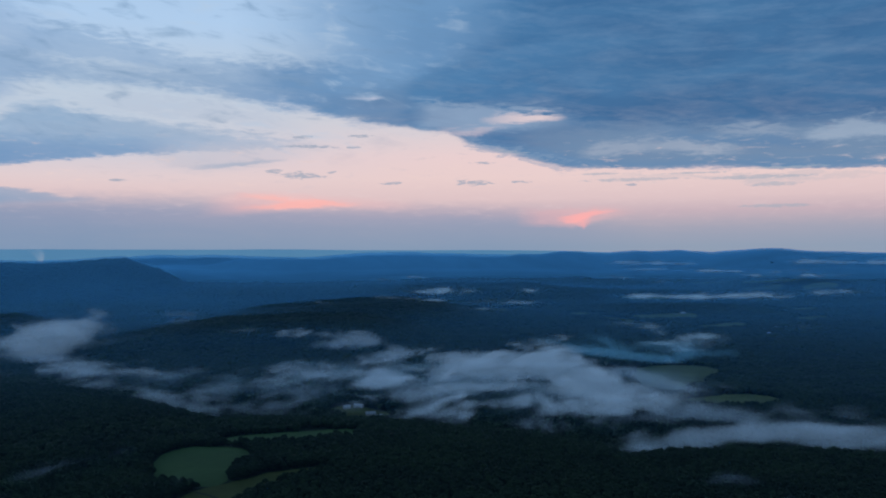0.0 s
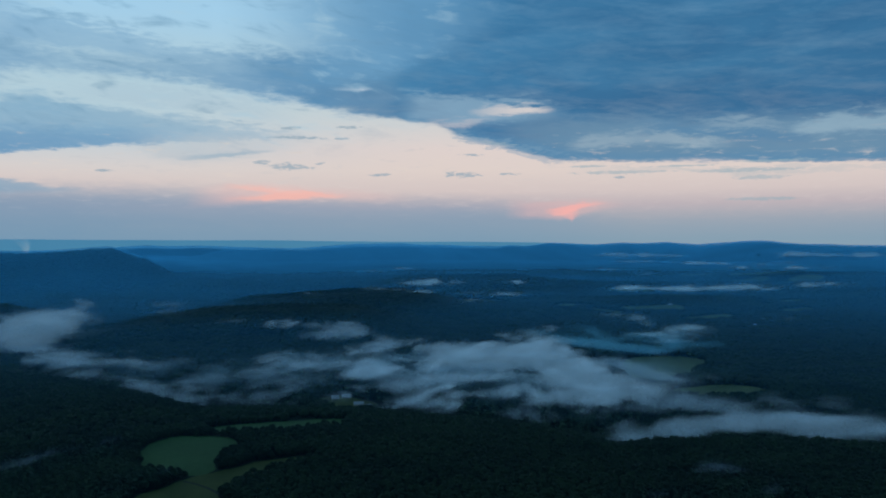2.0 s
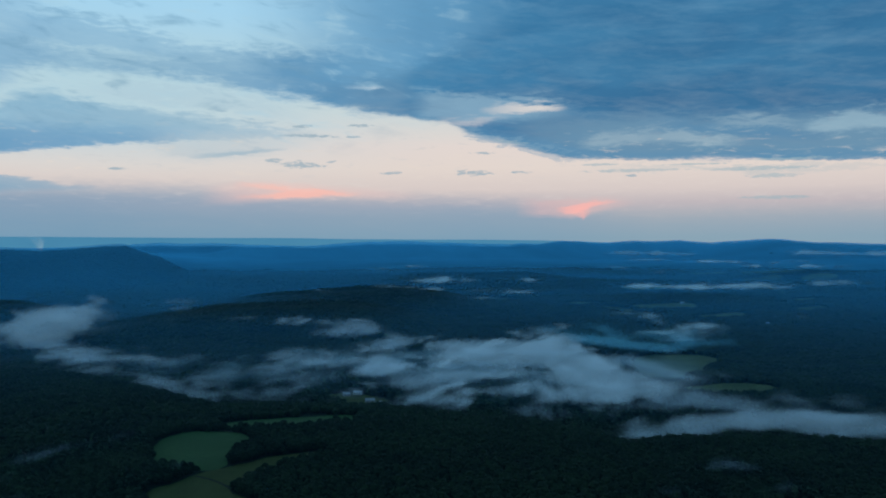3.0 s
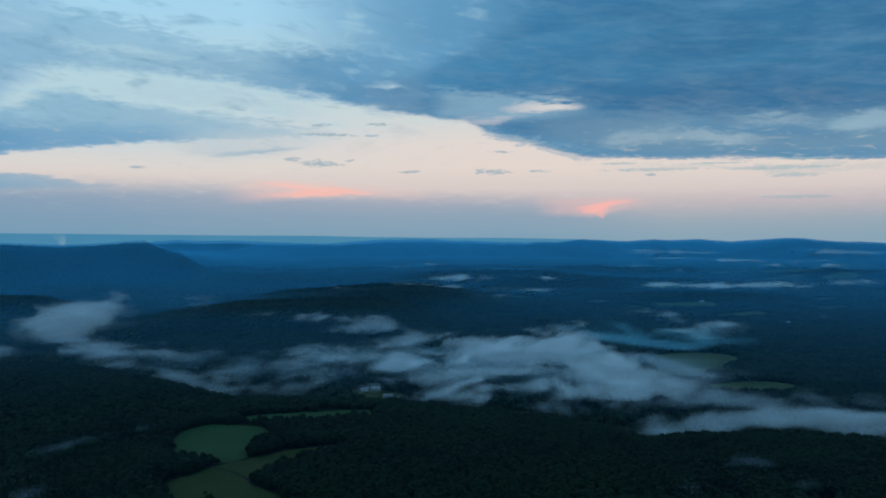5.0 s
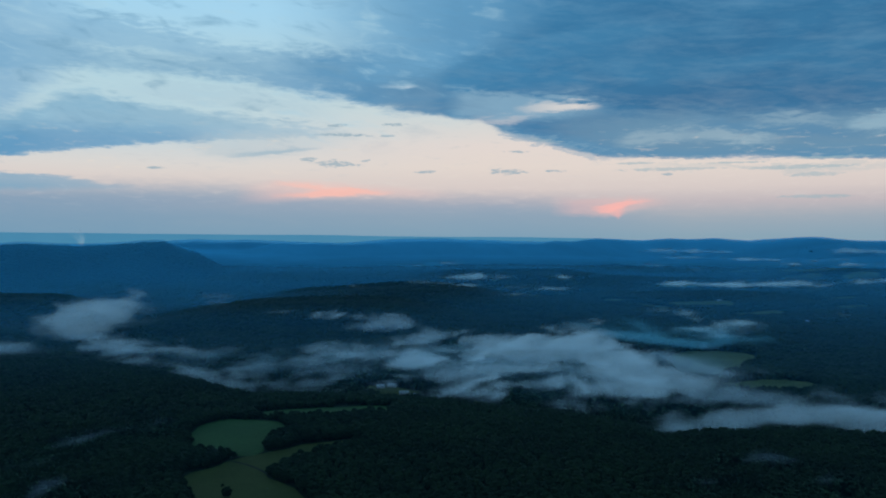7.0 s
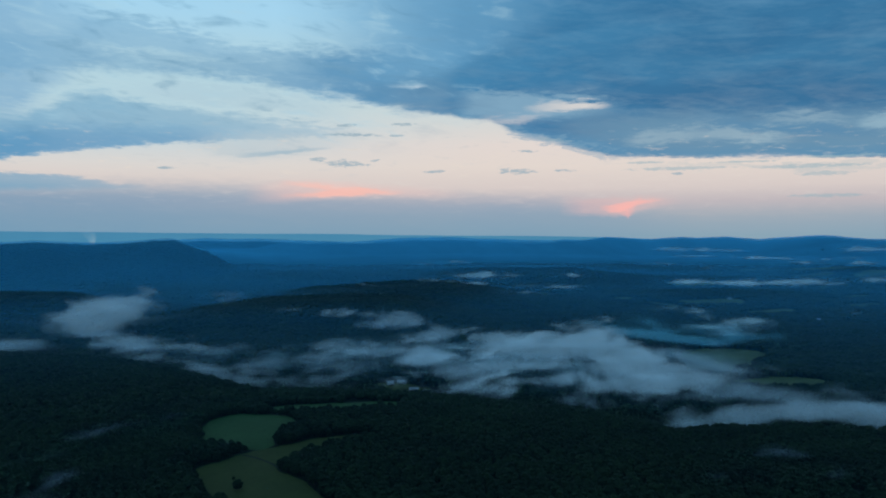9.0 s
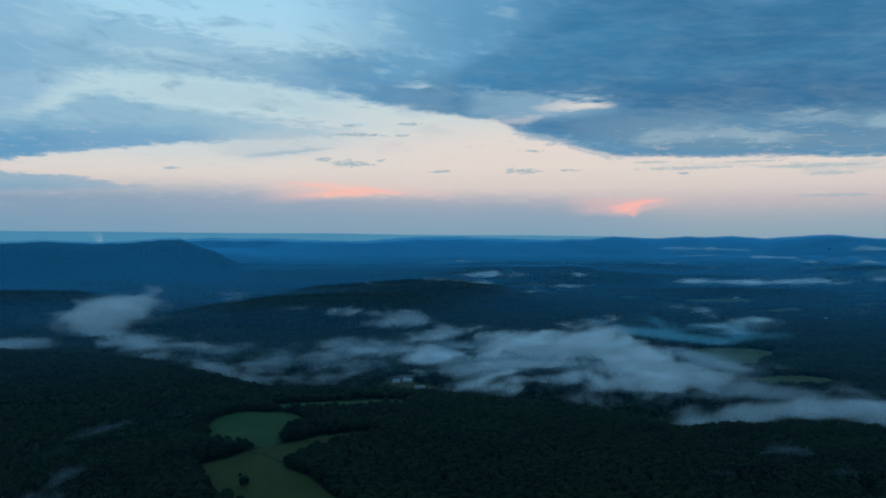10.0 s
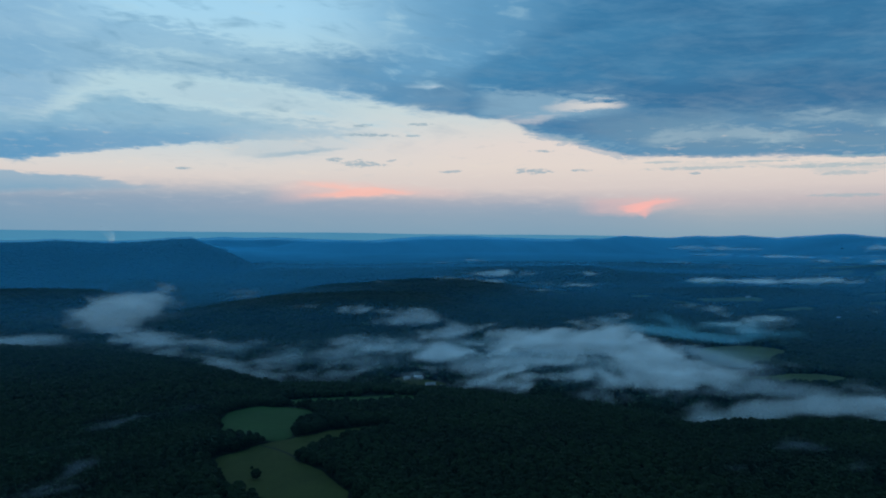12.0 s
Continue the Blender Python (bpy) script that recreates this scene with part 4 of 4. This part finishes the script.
build_vapour("mist_strand", [(-536, 1568, 25, 51, 31, 8.6, 0.46), (-523, 1632, 25, 44, 27, 7.2, 0.40), (-407, 1391, 25, 37, 23, 9.2, 0.63), (-384, 1435, 25, 39, 24, 11.1, 0.69), (-347, 1469, 25, 47, 29, 12.9, 0.63), (-313, 1504, 25, 48, 30, 9.9, 0.57), (-391, 1307, 25, 35, 22, 8.6, 0.40), (-287, 1213, 25, 43, 27, 10.7, 0.52), (-260, 1252, 25, 45, 28, 13.8, 0.46), (-241, 1340, 25, 48, 30, 11.8, 0.46), (-227, 1172, 25, 52, 32, 7.7, 0.40)],
             DRIFT, "loose strands of mist between the arm and the bank", 16)
build_vapour("mist_slope", [(233, 970, 22, 30, 18, 8.6, 0.69), (259, 972, 29, 31, 19, 10.7, 0.86), (282, 972, 34, 30, 18, 12.9, 0.98), (306, 973, 39, 31, 19, 10.7, 1.15), (336, 975, 41, 35, 21, 10.7, 1.20), (372, 976, 42, 38, 24, 10.8, 1.20), (405, 977, 41, 39, 24, 10.8, 1.20), (438, 979, 38, 39, 24, 10.8, 1.20), (472, 980, 36, 39, 24, 10.8, 1.20), (518, 981, 33, 53, 32, 11.9, 1.15), (584, 984, 31, 53, 33, 11.9, 1.15), (253, 971, 19, 26, 16, 6.4, 0.52), (282, 972, 17, 22, 16, 8.6, 0.34)],
             MIST, "low pale mist behind the wooded brow", 12)
build_vapour("mist_tuft", [(-212, 2050, 39, 33, 22, 20.3, 1.03), (-261, 2048, 31, 55, 34, 18.0, 0.92), (-304, 2046, 23, 55, 34, 13.5, 0.57), (-283, 2047, 50, 55, 34, 9.0, 0.52), (-353, 2044, 54, 73, 45, 6.8, 0.34), (-424, 2042, 60, 73, 45, 4.9, 0.31), (-481, 2040, 64, 44, 27, 4.9, 0.32), (-198, 2050, 29, 29, 22, 18.1, 0.69)],
             MIST, "pale tuft of mist trailing over the low hill", 14)
build_vapour("mist_curl", [(-114, 1843, 36, 36, 22, 16.2, 0.92), (-133, 1842, 24, 40, 24, 12.2, 0.75), (-82, 1844, 26, 26, 22, 10.2, 0.57), (-158, 1841, 17, 40, 24, 8.1, 0.46)],
             MIST, "small curl of mist behind the bank", 14)
build_vapour("mist_ribbon", [(-947, 1621, 28, 58, 36, 12.5, 0.92), (-1004, 1619, 27, 72, 45, 12.5, 0.92), (-1073, 1616, 24, 87, 53, 12.5, 0.80)],
             DRIFT, "low ribbon of mist beyond the woods", 14)
build_vapour("wood_smoke", [(215, 1786, 59, 38, 24, 9.8, 0.69), (252, 1787, 52, 35, 22, 9.8, 0.57), (294, 1789, 40, 48, 30, 9.9, 0.69), (343, 1790, 33, 54, 34, 9.9, 0.80), (392, 1792, 26, 55, 34, 9.9, 1.03), (441, 1794, 19, 48, 30, 9.9, 1.03), (490, 1796, 15, 58, 36, 9.9, 0.80), (515, 1797, 32, 48, 30, 15.8, 0.46), (564, 1799, 29, 64, 40, 11.9, 0.46), (625, 1801, 29, 64, 40, 9.9, 0.46), (441, 1794, 45, 96, 59, 19.8, 0.29), (356, 1791, 57, 96, 59, 15.8, 0.23)],
             SMOKE, "drifting blue wood smoke beyond the mist", 14)
build_vapour("mist_streak", [(711, 3154, 71, 56, 26, 4.9, 0.57), (793, 3141, 72, 70, 32, 7.1, 0.80), (898, 3137, 70, 84, 39, 9.1, 1.03), (973, 3108, 68, 70, 32, 8.0, 0.92), (1071, 3152, 70, 85, 39, 11.4, 0.80), (1160, 3107, 73, 83, 39, 11.2, 0.86)],
             WISP, "long pale streak of ground mist in the far valley", 12)
build_vapour("mist_streak", [(1134, 4269, 173, 153, 60, 9.7, 0.69), (1239, 4233, 171, 76, 35, 6.6, 0.57), (973, 4319, 178, 116, 54, 6.7, 0.34), (1074, 4202, 145, 105, 49, 8.7, 0.57), (1333, 4004, 140, 107, 50, 6.2, 0.57), (1430, 3975, 138, 89, 41, 6.2, 0.46), (1408, 3774, 126, 61, 28, 7.8, 0.80), (1589, 3909, 140, 77, 36, 5.2, 0.57), (1621, 3686, 125, 99, 46, 7.6, 0.46), (1738, 3675, 128, 99, 46, 5.7, 0.34), (756, 3949, 117, 106, 49, 6.1, 0.34), (967, 3685, 106, 46, 21, 7.6, 0.46), (1438, 3126, 83, 112, 52, 6.5, 0.34)],
             WISP, "pale streaks of ground mist below the far ridge", 12)
build_vapour("mist_streak", [(1810, 4055, 180, 127, 59, 12.6, 0.80), (1915, 3995, 179, 107, 49, 10.3, 0.69), (2043, 3935, 177, 141, 60, 10.2, 0.69)],
             WISP, "broad pale streak of mist under the far ridge", 12)
build_vapour("mist_streak", [(-66, 3261, 92, 88, 40, 13.5, 0.80), (24, 3264, 95, 73, 34, 10.1, 0.40), (-138, 2690, 98, 48, 22, 4.2, 0.92), (-74, 2708, 92, 48, 22, 3.4, 1.03), (-185, 2696, 102, 34, 16, 4.2, 0.69), (112, 2699, 63, 43, 20, 7.0, 0.92), (317, 3180, 97, 85, 39, 8.2, 0.57), (165, 2989, 67, 107, 49, 6.2, 0.34), (224, 2959, 63, 79, 37, 4.6, 0.34), (-295, 3901, 117, 70, 32, 6.0, 0.57), (-192, 4009, 122, 72, 33, 4.1, 0.46)],
             WISP, "pale streaks of mist in the fields behind the low hill", 12)
build_vapour("mist_streak", [(-443, 2694, 88, 39, 18, 5.6, 0.40), (-394, 2296, 90, 29, 14, 9.5, 0.40), (-907, 2772, 45, 99, 46, 8.6, 0.46), (-763, 2025, 50, 54, 25, 6.3, 0.46), (-717, 2059, 56, 48, 22, 5.3, 0.40), (-793, 1991, 46, 36, 16, 4.1, 0.34), (-658, 2149, 73, 77, 36, 6.7, 0.23)],
             DRIFT, "faint streaks of mist between the low hills", 12)
build_vapour("mist_streak", [(546, 2459, 32, 48, 22, 6.3, 0.69), (585, 2380, 30, 55, 26, 9.8, 0.57), (594, 2260, 29, 36, 17, 11.7, 0.46), (645, 2126, 28, 49, 23, 11.0, 1.09), (682, 2168, 28, 35, 16, 9.0, 1.03), (590, 2084, 28, 37, 17, 8.6, 0.57), (544, 1994, 28, 89, 41, 12.4, 0.34), (1014, 2357, 29, 38, 18, 7.3, 0.34), (844, 1846, 32, 26, 14, 3.8, 0.57), (822, 2053, 31, 22, 14, 4.2, 0.34)],
             WISP, "pale patches of mist beyond the hay field", 12)
# thin shreds over the near woods
SHREDS = (
    [(-336, 856, 5), (-363, 795, 12), (-394, 740, 9)], [(-420, 622, 10), (-395, 666, 18), (-368, 702, 8)], [(-354, 520, 14), (-332, 559, 18), (-301, 592, 8)],
    [(-330, 574, 8), (-339, 622, 14)], [(-262, 700, 10), (-240, 745, 16), (-224, 770, 6)], [(183, 658, 8), (198, 664, 9)], [(233, 735, 6), (259, 744, 9)], [(252, 640, 9), (278, 668, 11)],
)
for k, nodes in enumerate(SHREDS):
    build_mist("mist_shred", nodes, 13, 22, 4, SHRED, "thin shred of mist over the near woods", cell=5.0, soft=32.0, seed=50 + k, lift=1.0, wave=3.0)


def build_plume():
    """Steam rising from a far stack: thin curved veils within each other, their light put in as glow."""
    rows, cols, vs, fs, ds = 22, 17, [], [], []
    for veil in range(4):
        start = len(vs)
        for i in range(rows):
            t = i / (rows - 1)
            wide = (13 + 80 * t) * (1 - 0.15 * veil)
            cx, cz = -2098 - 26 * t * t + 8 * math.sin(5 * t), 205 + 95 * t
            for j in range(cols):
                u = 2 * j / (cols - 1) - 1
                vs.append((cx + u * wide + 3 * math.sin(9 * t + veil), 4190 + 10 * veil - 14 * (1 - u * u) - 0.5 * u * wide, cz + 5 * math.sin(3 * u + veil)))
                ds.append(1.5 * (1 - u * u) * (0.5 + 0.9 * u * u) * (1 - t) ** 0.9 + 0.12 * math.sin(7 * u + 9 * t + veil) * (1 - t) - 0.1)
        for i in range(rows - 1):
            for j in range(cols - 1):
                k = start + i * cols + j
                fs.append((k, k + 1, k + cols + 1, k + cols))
    ob = mesh_object("steam_plume", np.array(vs), np.array(fs), STEAM_GLOW)
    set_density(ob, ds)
    tagged(ob, "pale steam plume, made to glow, rising behind the far ridge", "steam", kind="stuff")


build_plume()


# ---------------------------------------------------------------- farmsteads
def gable(bm, w, d, h, rise):
    """Walls with gable ends."""
    v = [bm.verts.new(p) for p in ((-w, -d, 0), (w, -d, 0), (w, d, 0), (-w, d, 0), (-w, -d, h), (w, -d, h), (w, d, h), (-w, d, h), (-w, 0, h + rise), (w, 0, h + rise))]
    for f in ((0, 1, 5, 4), (2, 3, 7, 6), (1, 2, 6, 9, 5), (3, 0, 4, 8, 7), (3, 2, 1, 0)):
        bm.faces.new([v[k] for k in f])


def box(bm, cx, cy, cz, sx, sy, sz):
    bmesh.ops.create_cube(bm, size=1.0, matrix=Matrix.Translation((cx, cy, cz)) @ Matrix.Diagonal((sx, sy, sz, 1)))


def build_house(name, x, y, turn, w, d, h, rise, label, category):
    house = new(name)
    bm = bmesh.new()
    gable(bm, w, d, h, rise)
    part("wall", finish(bm, "wall", WHITEWASH, False), None, house, "white board walls")
    bm = bmesh.new()
    for side in (-1, 1):
        v = [bm.verts.new(p) for p in ((-w - 0.5, side * (d + 0.6), h - 0.6 * rise / d), (w + 0.5, side * (d + 0.6), h - 0.6 * rise / d), (w + 0.5, 0, h + rise), (-w - 0.5, 0, h + rise))]
        u = [bm.verts.new(p.co + Vector((0, 0, 0.25))) for p in v]
        for f in ((v[0], v[1], v[2], v[3]), (u[0], u[1], u[2], u[3]), (v[0], v[1], u[1], u[0]), (v[1], v[2], u[2], u[1]), (v[3], v[0], u[0], u[3])):
            bm.faces.new(f)
    part("roof", finish(bm, "roof", ROOFING, False), None, house, "pale metal gable roof")
    for k in range(-1, 2):
        bm = bmesh.new()
        box(bm, k * w * 0.6, -d - 0.03, h * 0.55, 1.2, 0.1, 1.5)
        part("window", finish(bm, "window", GLAZING, False), None, house)
    bm = bmesh.new()
    box(bm, w * 0.3, -d - 0.04, 1.05, 1.1, 0.12, 2.1)
    part("door", finish(bm, "door", BARK, False), None, house)
    house.matrix_basis = pose(x, y, float(land(x, y)) - 0.3, 0, 0, turn)
    tagged(house, label, category, "valley farmsteads")
    return house


build_house("farmhouse", -168, 1350, 20, 5.5, 3.6, 4.5, 2.4, "white farmhouse with a pale roof among trees", "house")
build_house("barn", -150, 1362, -15, 7, 4.2, 4.2, 2.8, "long white barn with a pale metal roof", "barn")
build_house("barn", -124, 1298, 10, 7.5, 4.2, 4.0, 2.6, "white barn in the misty valley clearing", "barn")
build_house("shed", -108, 1284, 35, 4.5, 3, 3.0, 1.8, "small white shed beside the barn", "shed")
build_house("house", 1013, 2535, 10, 7, 5, 5.5, 3.0, "lone white house in the far woods", "house")
build_house("barn", 798, 2800, 15, 7, 4.5, 3.5, 2.5, "white barn standing in a far field", "barn")
build_house("house", 940, 2420, -20, 6, 4.5, 5.0, 3.0, "small white house at the far wood's edge", "house")
build_house("cottage", -613, 1890, 25, 6, 4.5, 4.5, 2.5, "small white cottage on the low hill", "house")
build_house("cottage", -500, 1778, -10, 6, 4.5, 4.5, 2.5, "small pale cottage above the mist", "house")


# ---------------------------------------------------------------- single trees round the near fields
def build_track():
    """Worn track across the meadow."""
    s = np.linspace(0, 1, 14)
    cx, cy = -229 + 44 * s, 738 - 40 * s + 5 * np.sin(3 * s)
    vs = np.concatenate([np.stack([cx - 1.1, cy - 1.1], 1), np.stack([cx + 1.1, cy + 1.1], 1)])
    z = land(vs[:, 0], vs[:, 1]) + 1.05
    k = np.arange(13)
    ob = mesh_object("farm_track", np.column_stack([vs, z]), np.stack([k, k + 1, k + 15, k + 14], 1), TRACK)
    tagged(ob, "dark worn track crossing the hay meadow", "track", kind="structure")


build_track()
KINDS = [build_tree(k, h, w) for k, (h, w) in enumerate(((10.5, 9.0), (9.0, 8.2), (12.0, 9.5), (7.5, 7.0), (10.0, 7.6)))]


def plant(x, y, kind, scale, label, group="trees edging the fields"):
    m = pose(x, y, float(land(x, y)) - 0.1, 0, 0, rng.uniform(0, 360))
    tree = copy_thing(KINDS[kind], m)
    tree.scale = (scale, scale, scale * rng.uniform(0.9, 1.12))
    tagged(tree, label, "tree", group)


plant(-202, 637, 1, 1.0, "lone rounded tree standing in the hay meadow", "meadow trees")
plant(-214, 664, 3, 0.4, "small bush in the hay meadow", "meadow trees")
planted = [(-202, 637)]
tries = rng.uniform((-330, 590), (-95, 1000), (9000, 2))
edge = np.full(len(tries), 1e9)
for near_field in ("pasture", "meadow"):
    edge = np.minimum(edge, chain(tries[:, 0], tries[:, 1], FIELDS[near_field][0]) + 5 * rough(tries[:, 0], tries[:, 1], 30, 3, 2))
for (x, y), d in zip(tries, edge):
    if 3.0 < d < 10.0 and len(planted) < 260 and all((x - a) ** 2 + (y - b) ** 2 > 30 for a, b in planted):
        planted.append((x, y))
        plant(x, y, int(rng.integers(0, 5)), rng.uniform(0.8, 1.15), "dark green broadleaf tree at the field's edge")
for tree in KINDS:
    for child in list(tree.children):
        bpy.data.objects.remove(child)
    bpy.data.objects.remove(tree)
